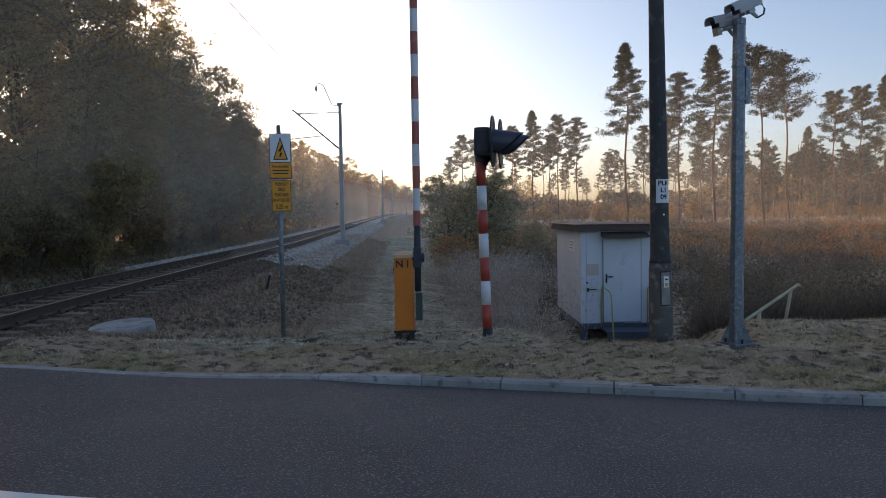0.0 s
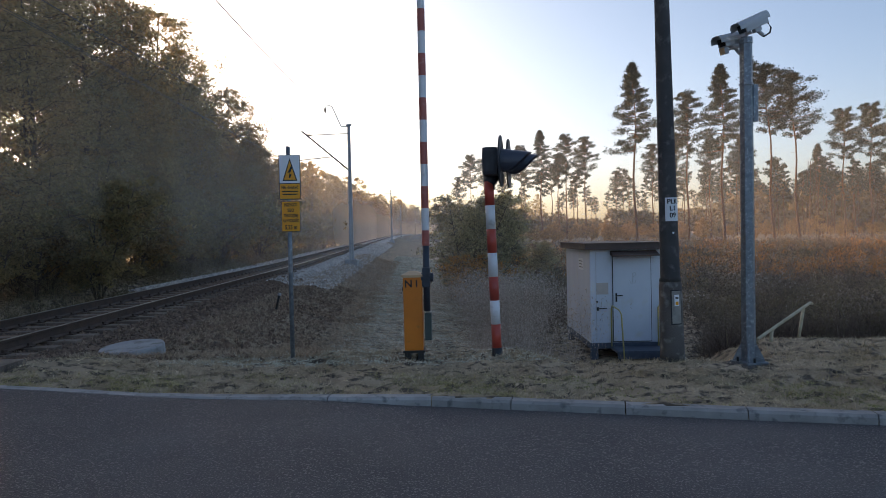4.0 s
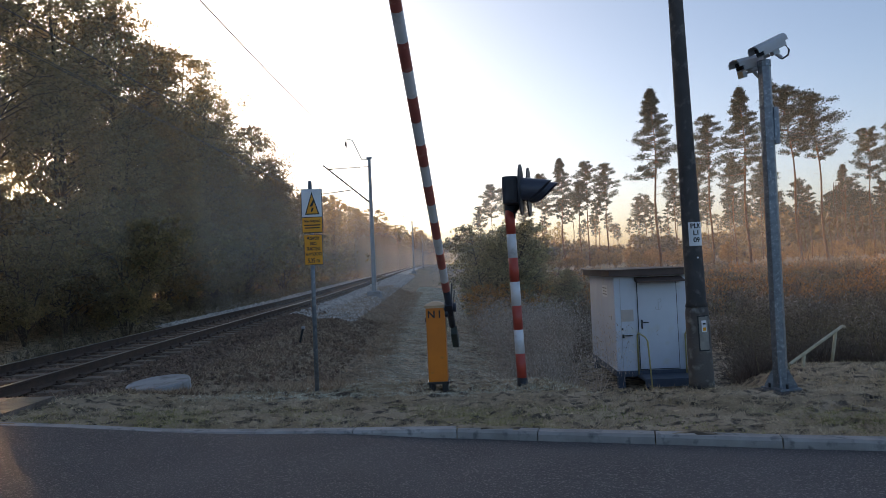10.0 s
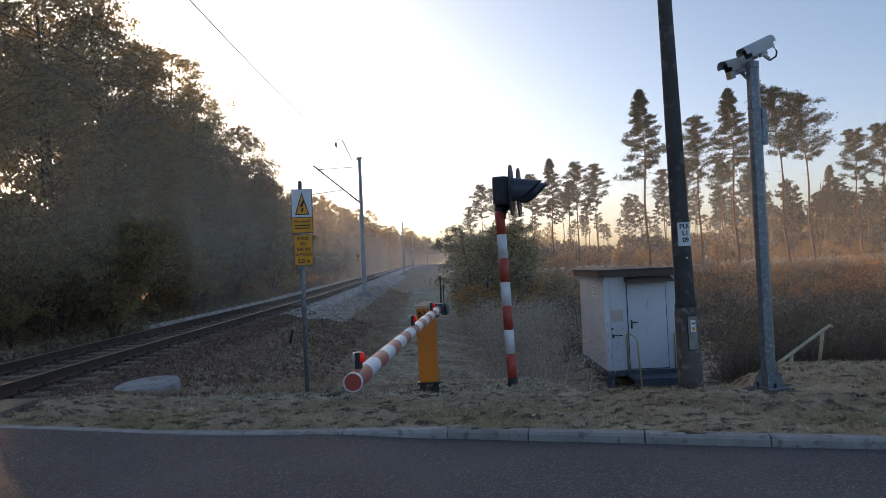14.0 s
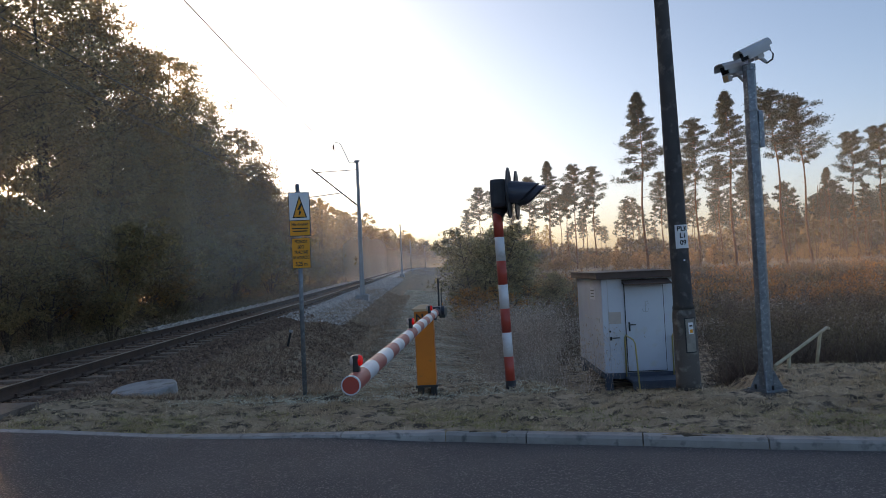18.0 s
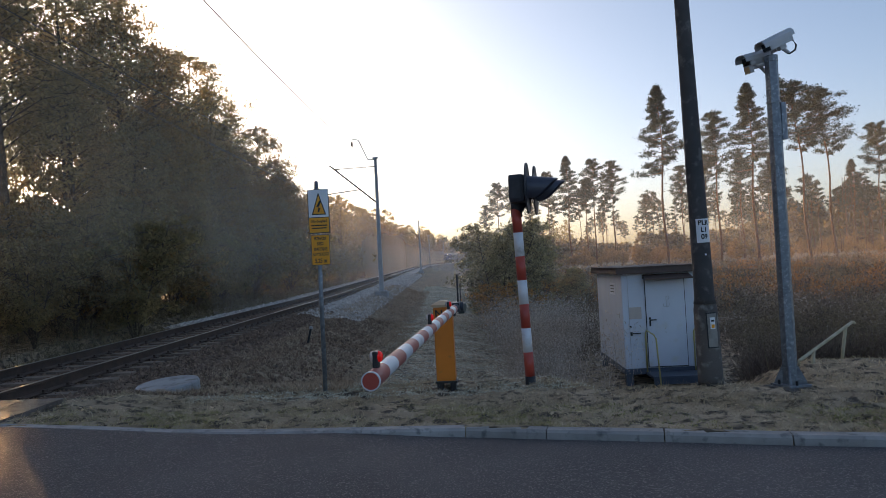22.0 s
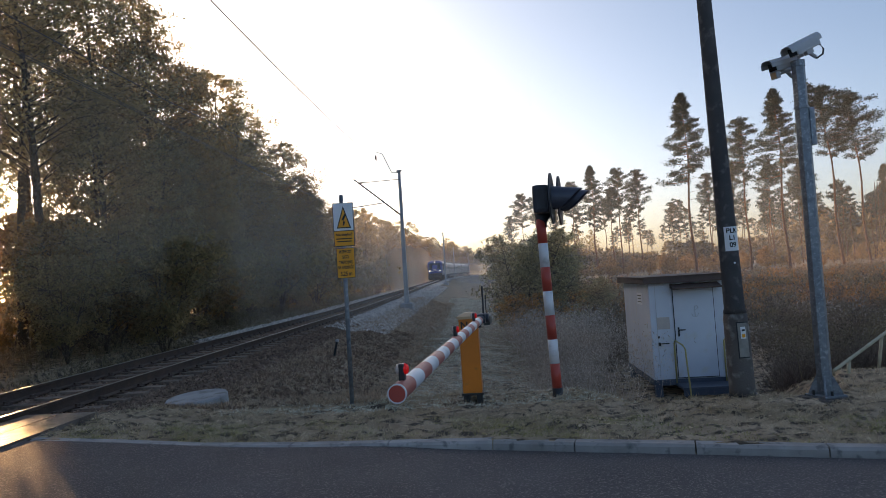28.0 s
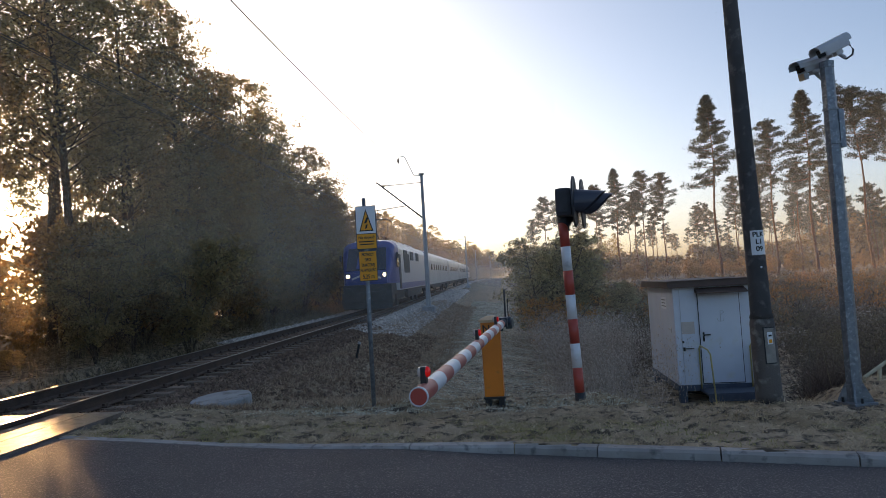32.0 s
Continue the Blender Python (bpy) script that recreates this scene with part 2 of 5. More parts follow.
def mist_mat(name, density, z0, z1, y0=-10.0, y1=-9.0, color=(0.95, 0.95, 0.96), through=0.65, rise=None):
    """Thin droplets: mostly clear, the rest scatters the light that falls on it; thinner with height."""
    m = bpy.data.materials.new(name)
    m.use_nodes = True
    nt = m.node_tree
    nt.nodes.remove(nt.nodes["Principled BSDF"])
    geo = nt.nodes.new("ShaderNodeNewGeometry")
    sep = nt.nodes.new("ShaderNodeSeparateXYZ")
    nt.links.new(geo.outputs["Position"], sep.inputs[0])
    fall = nt.nodes.new("ShaderNodeMapRange")
    fall.interpolation_type = "SMOOTHSTEP"
    for k, v in (("From Min", z0), ("From Max", z1), ("To Min", density), ("To Max", 0.0)):
        fall.inputs[k].default_value = v
    nt.links.new(sep.outputs["Z"], fall.inputs["Value"])
    n = nt.nodes.new("ShaderNodeTexNoise")
    n.inputs["Scale"].default_value, n.inputs["Detail"].default_value = 0.05, 3
    nt.links.new(geo.outputs["Position"], n.inputs["Vector"])
    mul = nt.nodes.new("ShaderNodeMath")
    mul.operation = "MULTIPLY"
    vary = nt.nodes.new("ShaderNodeMapRange")
    vary.inputs["To Min"].default_value, vary.inputs["To Max"].default_value = 0.6, 1.4
    nt.links.new(n.outputs["Fac"], vary.inputs["Value"])
    start = nt.nodes.new("ShaderNodeMapRange")
    start.interpolation_type = "SMOOTHSTEP"
    start.inputs["From Min"].default_value, start.inputs["From Max"].default_value = y0, y1
    nt.links.new(sep.outputs["Y"], start.inputs["Value"])
    begin = nt.nodes.new("ShaderNodeMath")
    begin.operation = "MULTIPLY"
    nt.links.new(start.outputs[0], begin.inputs[0])
    nt.links.new(fall.outputs[0], begin.inputs[1])
    nt.links.new(begin.outputs[0], mul.inputs[0])
    nt.links.new(vary.outputs[0], mul.inputs[1])
    out = mul.outputs[0]
    if rise:
        lift, times = nt.nodes.new("ShaderNodeMapRange"), nt.nodes.new("ShaderNodeMath")
        lift.interpolation_type, times.operation = "SMOOTHSTEP", "MULTIPLY"
        lift.inputs["From Min"].default_value, lift.inputs["From Max"].default_value = rise
        nt.links.new(sep.outputs["Z"], lift.inputs["Value"])
        nt.links.new(lift.outputs[0], times.inputs[0])
        nt.links.new(out, times.inputs[1])
        out = times.outputs[0]
    clear, d, t = (nt.nodes.new(k) for k in ("ShaderNodeBsdfTransparent", "ShaderNodeBsdfDiffuse", "ShaderNodeBsdfTranslucent"))
    for q in (d, t):
        q.inputs["Color"].default_value = (*color, 1)
    both, mixed = nt.nodes.new("ShaderNodeMixShader"), nt.nodes.new("ShaderNodeMixShader")
    both.inputs[0].default_value = through
    nt.links.new(d.outputs[0], both.inputs[1])
    nt.links.new(t.outputs[0], both.inputs[2])
    nt.links.new(out, mixed.inputs[0])
    nt.links.new(clear.outputs[0], mixed.inputs[1])
    nt.links.new(both.outputs[0], mixed.inputs[2])
    nt.links.new(mixed.outputs[0], nt.nodes["Material Output"].inputs["Surface"])
    return m


def sun_mat():
    """A glowing disc that lets the light behind it through."""
    m = bpy.data.materials.new("sun_disc")
    m.use_nodes = True
    nt = m.node_tree
    nt.nodes.remove(nt.nodes["Principled BSDF"])
    e, c, a = (nt.nodes.new(k) for k in ("ShaderNodeEmission", "ShaderNodeBsdfTransparent", "ShaderNodeAddShader"))
    e.inputs["Color"].default_value, e.inputs["Strength"].default_value = (1.0, 0.75, 0.42, 1), 30.0
    nt.links.new(e.outputs[0], a.inputs[0])
    nt.links.new(c.outputs[0], a.inputs[1])
    nt.links.new(a.outputs[0], nt.nodes["Material Output"].inputs["Surface"])
    return m


# ---- mesh tools ----
def link_mesh(name, verts, faces, material, parent=None, label="", smooth=False):
    me = bpy.data.meshes.new(name)
    me.from_pydata([tuple(v) for v in verts], [], faces)
    me.materials.append(material)
    if smooth:
        me.shade_smooth()
    ob = new(name, me)
    if parent:
        ob.parent = parent
    if label:
        ob["label"] = label
    return ob


def part(name, bm, material, parent=None, label="", smooth=False):
    me = bpy.data.meshes.new(name)
    bmesh.ops.recalc_face_normals(bm, faces=bm.faces)
    bm.to_mesh(me)
    bm.free()
    me.materials.append(material)
    if smooth:
        for p in me.polygons:
            p.use_smooth = len(p.vertices) == 4
    ob = new(name, me)
    if parent:
        ob.parent = parent
    if label:
        ob["label"] = label
    return ob


def empty(name, label, category, m=None, group=""):
    ob = new(name)
    ob.empty_display_size = 0.1
    if m:
        ob.matrix_basis = m
    return tagged(ob, label, category, group)


def box(c, s, rot=(0, 0, 0), bevel=0.0, bm=None):
    bm = bm or bmesh.new()
    r = bmesh.ops.create_cube(bm, size=1.0)
    vs = r["verts"]
    for v in vs:
        v.co = Vector((v.co.x * s[0], v.co.y * s[1], v.co.z * s[2]))
    if bevel:
        es = list({e for v in vs for e in v.link_edges})
        out = bmesh.ops.bevel(bm, geom=es, offset=bevel, segments=2, affect="EDGES", profile=0.7)
        vs = list({v for f in out["faces"] for v in f.verts} | {v for v in vs if v.is_valid})
    m = pose(*c, *rot)
    for v in vs:
        v.co = m @ v.co
    return bm


def tube(points, radii, seg=12, bm=None, cap=True):
    """A round bar along points with a radius at each."""
    bm = bm or bmesh.new()
    pts = [Vector(p) for p in points]
    if not isinstance(radii, (list, tuple)):
        radii = [radii] * len(pts)
    rings = []
    for i, p in enumerate(pts):
        d = (pts[min(i + 1, len(pts) - 1)] - pts[max(i - 1, 0)]).normalized()
        a = d.cross(Vector((0, 0, 1)) if abs(d.z) < 0.9 else Vector((1, 0, 0))).normalized()
        b = d.cross(a)
        rings.append([bm.verts.new(p + (a * math.cos(k * math.tau / seg) + b * math.sin(k * math.tau / seg)) * radii[i]) for k in range(seg)])
    for r0, r1 in zip(rings, rings[1:]):
        for k in range(seg):
            bm.faces.new((r0[k], r0[(k + 1) % seg], r1[(k + 1) % seg], r1[k]))
    if cap:
        bm.faces.new(rings[0][::-1])
        bm.faces.new(rings[-1])
    return bm


def extrude_outline(outline, axis, lo, hi, bm=None):
    """A prism: a closed outline of (a, b) pairs pushed from lo to hi along the axis x, y or z."""
    bm = bm or bmesh.new()
    put = {"x": lambda a, b, h: (h, a, b), "y": lambda a, b, h: (a, h, b), "z": lambda a, b, h: (a, b, h)}[axis]
    v0 = [bm.verts.new(put(a, b, lo)) for a, b in outline]
    v1 = [bm.verts.new(put(a, b, hi)) for a, b in outline]
    n = len(outline)
    for k in range(n):
        bm.faces.new((v0[k], v0[(k + 1) % n], v1[(k + 1) % n], v1[k]))
    bm.faces.new(v0[::-1])
    bm.faces.new(v1)
    return bm


def text(name, s, size, m, material, parent, width=None, depth=0.002):
    """Raised letters in Blender's own font, as a mesh, centred; reading along local x, up along local y."""
    cu = bpy.data.curves.new(name, "FONT")
    cu.body, cu.size, cu.align_x, cu.align_y, cu.extrude, cu.offset = s, size, "CENTER", "CENTER", depth, 0.022 * size
    tmp = bpy.data.objects.new(name, cu)
    me = bpy.data.meshes.new_from_object(tmp)
    bpy.data.objects.remove(tmp)
    if width:
        xs = [v.co.x for v in me.vertices]
        k = width / (max(xs) - min(xs))
        for v in me.vertices:
            v.co.x *= k
    me.materials.clear()
    me.materials.append(material)
    ob = new(name, me)
    ob.parent = parent
    ob.matrix_basis = m
    return ob


rng = np.random.default_rng(7)


def quads_mesh(name, centers, ax, bx, material, parent=None, tri=False):
    """Many small leaf-shaped faces: centre, half-length and half-width vectors (n x 3 arrays)."""
    n = len(centers)
    if tri:
        v = np.stack([centers - bx, centers + bx, centers + ax], 1).reshape(-1, 3)
        k = 3
    else:
        v = np.stack([centers - ax, centers + bx * 1.0 - ax * 0.1, centers + ax, centers - bx * 1.0 - ax * 0.1], 1).reshape(-1, 3)
        k = 4
    me = bpy.data.meshes.new(name)
    me.vertices.add(n * k)
    me.vertices.foreach_set("co", v.astype(np.float32).ravel())
    me.loops.add(n * k)
    me.loops.foreach_set("vertex_index", np.arange(n * k, dtype=np.int32))
    me.polygons.add(n)
    me.polygons.foreach_set("loop_start", np.arange(0, n * k, k, dtype=np.int32))
    me.update(calc_edges=True)
    me.materials.append(material)
    ob = new(name, me)
    if parent:
        ob.parent = parent
    return ob


def unit(n):
    v = rng.normal(size=(n, 3))
    return v / np.linalg.norm(v, axis=1, keepdims=True)


# ---- the lie of the land ----
SLANT = 0.0535          # the track runs slightly to the left of straight ahead
TRACK_U = -6.62
KERB = [(-9.0, 6.85), (-5.2, 6.76), (-4.5, 6.70), (-3.35, 6.67), (-2.26, 6.64), (-1.25, 6.63), (-0.23, 6.56), (0.52, 6.37), (1.53, 6.14), (2.52, 5.89), (3.50, 5.68), (8.0, 4.66), (16.0, 2.9)]
KX, KY = np.array(KERB).T
KY = KY - np.interp(KX, (-5.0, -2.3, -1.2, 9.0), (0.02, 0.06, 0.13, 0.13))


def kerb_y(x):
    return np.interp(x, KX, KY)


def bend(y):
    """Far off the line swings to the right."""
    s = np.clip(np.asarray(y, float) - 165, 0, 235)
    return 0.0007 * s * s + 0.329 * np.clip(np.asarray(y, float) - 400, 0, 2000)


def rail_z(y):
    return 0.22 + 0.0045 * np.clip(y, -10, 260) + 0.0072 * np.clip(np.asarray(y, float) - 34, 0, 200)


def sstep(a, b, x):
    t = np.clip((x - a) / (b - a), 0, 1)
    return t * t * (3 - 2 * t)


def road_z(x):
    return -0.035 + 0.065 * sstep(-0.2, -1.6, x) + 0.15 * sstep(-2.0, -5.4, x)


def ground_z(x, y):
    x, y = np.asarray(x, float), np.asarray(y, float)
    u = x + SLANT * y - bend(y)
    far = np.clip(y, 0, 400)
    valley = -0.80 - 0.45 * sstep(-1.5, 2.5, u) + 0.011 * np.clip(far - 20, 0, 110) + 0.0015 * np.clip(far - 60, 0, 300)
    verge = 0.03 - 0.065 * sstep(7.0, 8.9, y) + 0.145 * sstep(-3.6, -5.0, x) * (1 - sstep(8.3, 9.6, y))
    crest = 9.45 - 1.15 * sstep(0.75, 1.5, x) + 1.7 * sstep(3.9, 4.7, x) + 0.08 * np.sin(x * 1.9)
    ramp = np.clip((y - crest) / 4.2, 0, 1)
    z = verge + (valley - verge) * (0.75 * ramp + 0.25 * ramp * ramp * (3 - 2 * ramp))
    d = np.abs(u - TRACK_U)
    top = rail_z(y) - 0.42
    right = top - np.clip((u - TRACK_U) - 2.9, 0, 9) / 2.5
    left = top - np.clip(TRACK_U - u - 2.3, 0, 4) / 3.5
    bank = np.where(u > TRACK_U, right, left)
    z = np.where(y > crest - 1, np.maximum(z, np.where((d < 9), bank, -9)), np.where(x < -5.2, np.maximum(z, np.minimum(bank, z + .1)), z))
    forest = 0.05 + 0.0045 * np.clip(far, 0, 200)
    z = np.where(u < TRACK_U - 4.0, np.maximum(bank, forest - 0.2), z)
    z = z + 0.02 * np.sin(x * 2.1 + y * 0.7) * np.sin(y * 1.7 - x)
    hum = np.sin(7.3 * x + 2.1 * np.sin(5.1 * y)) * np.sin(9.7 * y + 1.9 * np.sin(6.3 * x + 1.0)) + 0.7 * np.sin(15.1 * x - 6.2 * y + 1.5 * np.sin(11.0 * y)) * np.sin(17.3 * y + 4.1 * x)
    z = z + 0.026 * hum * sstep(0.12, 0.5, y - kerb_y(x)) * sstep(16.0, 11.0, y) * sstep(-6.2, -5.2, x)
    below = y < kerb_y(x) + 0.02
    return np.where(below & (y > -30), np.minimum(z, road_z(x) - 0.25), z)


# ---- ground ----
def spread(*runs):
    return np.unique(np.concatenate([np.arange(a, b, s) for a, b, s in runs]).round(4))


def build_ground():
    xs = spread((-1500, -120, 150), (-120, -30, 6), (-30, -12, 1.0), (-12, -6, 0.22), (-6, 7.5, 0.075), (7.5, 12, 0.22), (12, 40, 1.2), (40, 160, 8), (160, 1600, 160))
    ys = spread((-1500, -60, 240), (-60, 0, 6), (0, 4, 1), (4, 4.6, .2), (4.6, 10.2, 0.075), (10.2, 17, 0.2), (17, 60, 0.9), (60, 160, 5), (160, 400, 12), (400, 3200, 400))
    gx, gy = np.meshgrid(xs, ys)
    gz = ground_z(gx, gy)
    gz = np.where((gy < -30) | (gx > 30) & (gy < 4), -0.4, gz)
    nx, ny = len(xs), len(ys)
    verts = np.stack([gx, gy, gz], -1).reshape(-1, 3)
    faces = [(j * nx + i, j * nx + i + 1, (j + 1) * nx + i + 1, (j + 1) * nx + i) for j in range(ny - 1) for i in range(nx - 1)]
    ob = link_mesh("ground", verts, faces, M_SOIL, smooth=True)
    tagged(ob, "brown soil and short frosted grass sloping from verge to meadow", "ground", kind="structure")


def build_road():
    xs = np.concatenate([np.arange(-5.3, -2, 0.3), np.arange(-2, 16, 0.5)])
    bm = bmesh.new()
    rows = []
    for x in xs:
        rows.append([bm.verts.new((x, y, z)) for y, z in ((-2.2, float(road_z(x))), (0.9, float(road_z(x)) + .02), (3.0, float(road_z(x)) + .03), (float(kerb_y(x)) - 0.02, float(road_z(x))))])
    for a, b in zip(rows, rows[1:]):
        for k in range(3):
            bm.faces.new((a[k], b[k], b[k + 1], a[k + 1]))
    # the crossing carries the road over the rails
    r = [bm.verts.new((-40, -2.5, 0.1)), bm.verts.new((-40, 7.6, 0.1)), bm.verts.new((-9.4, 7.6, 0.17)), bm.verts.new((-9.4, -2.2, 0.17))]
    bm.faces.new(r[::-1])
    ob = part("road", bm, M_ASPHALT, smooth=False)
    tagged(ob, "dark grey worn asphalt road in front of the kerb", "road", kind="structure")
    # the pavement on which the camera stands
    bm = box((4, -2.2 - 6, -0.06), (60, 12, 0.25))
    ob = part("pavement", bm, M_CONCRETE)
    tagged(ob, "plain concrete pavement along the road", "pavement", kind="structure")
    bm = bmesh.new()
    xs = np.linspace(-5.0, 1.5, 40)
    a = [bm.verts.new((x, 3.58 - 0.16 * (x + 2.25), float(road_z(x)) + 0.035)) for x in xs]
    b = [bm.verts.new((x, 3.70 - 0.16 * (x + 2.25), float(road_z(x)) + 0.035)) for x in xs]
    for k in range(len(xs) - 1):
        bm.faces.new((a[k], a[k + 1], b[k + 1], b[k]))
    tagged(part("road_marking", bm, M_WHITE), "worn white painted line on asphalt", "road marking", kind="structure")


def build_kerb():
    kerb = empty("kerb", "row of grey concrete kerb stones beside frosted grass", "kerb")
    kerb["kind"] = "structure"
    joints = [-5.15, -4.2, -3.22, -2.26, -1.25, -0.23, 0.52, 1.53, 2.52, 3.50, 4.48, 5.45, 6.43, 7.4, 8.4, 9.4, 10.4]
    for a, b in zip(joints, joints[1:]):
        p, q = Vector((a, float(kerb_y(a)), 0)), Vector((b, float(kerb_y(b)), 0))
        d = (q - p).normalized()
        n = Vector((-d.y, d.x, 0))
        bm = bmesh.new()
        ends = []
        for at, s in ((p, a), (q, b)):
            z0 = float(road_z(s)) - 0.12
            top = max(0.045, float(road_z(s)) - 0.005)
            off = d * (0.006 if at is p else -0.006)
            prof = ((-0.005, z0), (0.0, top - 0.025), (0.02, top), (0.14, top), (0.15, top - 0.02), (0.15, z0))
            ends.append([bm.verts.new(at + off + n * w + Vector((0, 0, z))) for w, z in prof])
        for k in range(6):
            bm.faces.new((ends[0][k], ends[1][k], ends[1][(k + 1) % 6], ends[0][(k + 1) % 6]))
        bm.faces.new(ends[0][::-1])
        bm.faces.new(ends[1])
        part("kerb_stone", bm, M_KERB, kerb)


def track_x(y, off=0.0):
    return TRACK_U - SLANT * y + float(bend(y)) + off if np.ndim(y) == 0 else TRACK_U - SLANT * y + bend(y) + off


def build_track():
    track = empty("railway_track", "single railway track with rusty rails on sleepers", "railway track")
    track["kind"] = "structure"
    ys = [-40, 0, 10, 20, 30, 34, 40, 60, 80, 120, 160, 180, 200, 220, 240, 260, 280, 300, 320, 350, 400, 500, 1000]
    for off in (-0.7525, 0.7525):
        def run(name, prof, material, ys=ys, lift=0.0):
            bm = bmesh.new()
            rings = [[bm.verts.new((track_x(y, off + a), y, float(rail_z(y)) + b + lift)) for a, b in prof] for y in ys]
            n = len(prof)
            for r0, r1 in zip(rings, rings[1:]):
                for k in range(n):
                    bm.faces.new((r0[k], r0[(k + 1) % n], r1[(k + 1) % n], r1[k]))
            return part(name, bm, material, track)
        run("rail", [(-.07, -.172), (.07, -.172), (.07, -.16), (.012, -.135), (.012, -.045), (.036, -.035), (.036, -.004), (-.036, -.004), (-.036, -.035), (-.012, -.045), (-.012, -.135), (-.07, -.16)], M_RAIL)
        run("rail_head", [(-.031, -.004), (.031, -.004), (.031, 0.001), (.02, .004), (-.02, .004), (-.031, 0.001)], M_RAIL_TOP)
    bm = box((0, 0, 0), (2.5, 0.24, 0.16), bevel=0.02)
    me = bpy.data.meshes.new("sleeper")
    bm.to_mesh(me)
    bm.free()
    me.materials.append(M_SLEEPER)
    clip = bpy.data.meshes.new("rail_clip")
    bm = box((0.0, 0, 0.0), (0.30, 0.12, 0.03), bevel=0.008)
    box((-.085, 0, .03), (0.04, 0.09, 0.05), bevel=0.008, bm=bm)
    box((.085, 0, .03), (0.04, 0.09, 0.05), bevel=0.008, bm=bm)
    bm.to_mesh(clip)
    bm.free()
    clip.materials.append(M_RAIL)
    for k in range(130):
        y = 8.6 + 0.6 * k
        s = new("sleeper", me)
        s.parent = track
        s.matrix_basis = pose(track_x(y) + random.uniform(-.03, .03), y, float(rail_z(y)) - 0.262, 0, 0, 3.06 + random.uniform(-.6, .6))
        if k < 60:
            for off in (-0.7525, 0.7525):
                c = new("rail_clip", clip)
                c.parent = s
                c.matrix_basis = pose(off, 0, 0.088)


def stones(name, ux, label, n, size, material, y0, y1, falloff=1.6, spread_pow=1.0, slope=0.386):
    """Loose stones along the track between two offsets from its centre."""
    ys = y0 + (y1 - y0) * rng.random(n) ** falloff
    us = ux[0] + (ux[1] - ux[0]) * rng.random(n) ** spread_pow
    x = track_x(ys) + us
    base = rail_z(ys) - 0.23 - np.clip(np.abs(us) - 1.62, 0, 9) * slope
    z = np.maximum(base, ground_z(x, ys))
    s = size * (0.6 + 0.8 * rng.random(n)) * (1 + ys / 40)
    octa = np.array([(1, 0, 0), (0, 1, 0), (-1, 0, 0), (0, -1, 0), (0, 0, .8), (0, 0, -.8)])
    f = np.array([(0, 1, 4), (1, 2, 4), (2, 3, 4), (3, 0, 4), (0, 3, 5), (3, 2, 5)])
    jit = octa[None] + 0.35 * rng.normal(size=(n, 6, 3))
    v = jit * s[:, None, None] + np.stack([x, ys, z], -1)[:, None]
    faces = (f[None] + 6 * np.arange(n)[:, None, None]).reshape(-1, 3)
    ob = link_mesh(name, v.reshape(-1, 3), faces.tolist(), material)
    tagged(ob, label, "ballast", kind="stuff")


def build_ballast():
    def bed(name, y0, y1, prof, material, label):
        ys = np.linspace(y0, y1, 60) if y1 < 100 else np.array([y0, 34, 50, 70, 100, 150, 180, 200, 220, 240, 260, 280, 300, 320, 350, 400, 500, 1000])
        bm = bmesh.new()
        rings = [[bm.verts.new((track_x(y, a), y, float(rail_z(y)) + b)) for a, b in prof] for y in ys]
        for r0, r1 in zip(rings, rings[1:]):
            for k in range(len(prof) - 1):
                bm.faces.new((r0[k], r0[k + 1], r1[k + 1], r1[k]))
        tagged(part(name, bm, material), label, "ballast", kind="structure")
    bed("ballast_bed", 8.4, 30.0, [(-2.6, -.75), (-1.6, -.26), (1.7, -.26), (3.1, -.8)], M_BALLAST_OLD, "dark old ballast bed under the sleepers")
    bed("ballast_bed_far", 30.0, 1000, [(-3.7, -.7), (-2.75, -.26), (-1.6, -.26), (1.7, -.24), (3.4, -1.1)], M_BALLAST_NEW, "pale grey fresh ballast bed under the sleepers")
    stones("ballast_old", (-1.5, 1.6), "dark old ballast stones between the sleepers", 9000, 0.030, M_BALLAST_OLD, 8.4, 30, 1.3)
    stones("ballast_shoulder", (1.35, 4.3), "dark old ballast stones on the shoulder", 13000, 0.026, M_BALLAST_OLD, 9.2, 27, 1.2, 1.6)
    stones("ballast_fresh", (1.2, 3.4), "pale fresh ballast stones on the shoulder", 18000, 0.030, M_BALLAST_NEW, 24.0, 92, 1.6, 1.0, 0.45)
    stones("ballast_fresh_back", (-2.9, -1.35), "pale fresh ballast stones behind the track", 8000, 0.030, M_BALLAST_NEW, 22.0, 80, 1.5, 1.0, 0.06)


def build_crossing():
    crossing = empty("level_crossing", "concrete crossing panels around the rails", "level crossing")
    crossing["kind"] = "structure"
    strips = [(0.84, 1.31), (1.33, 1.80)]
    for a, b in strips + [(-0.66, -0.02), (0.0, 0.64), (-1.4, -0.86)]:
        for k in range(5):
            y1 = 8.12 - 1.8 * k
            y0 = y1 - 1.79
            bm = extrude_outline([(track_x(y0, a), y0), (track_x(y0, b), y0), (track_x(y1, b), y1), (track_x(y1, a), y1)], "z", 0.0, 0.205 + 0.004 * (k % 2) - 0.02 * (a > 1.4))
            part("crossing_panel", bm, M_PANEL, crossing)


# ---- roadside things ----
def bands(name, thing, p0, p1, r, cuts, mats):
    p0, p1 = Vector(p0), Vector(p1)
    for k, (a, b) in enumerate(zip(cuts, cuts[1:])):
        part(name, tube([p0.lerp(p1, a), p0.lerp(p1, b)], r, 20), mats[k % 2], thing, smooth=True)


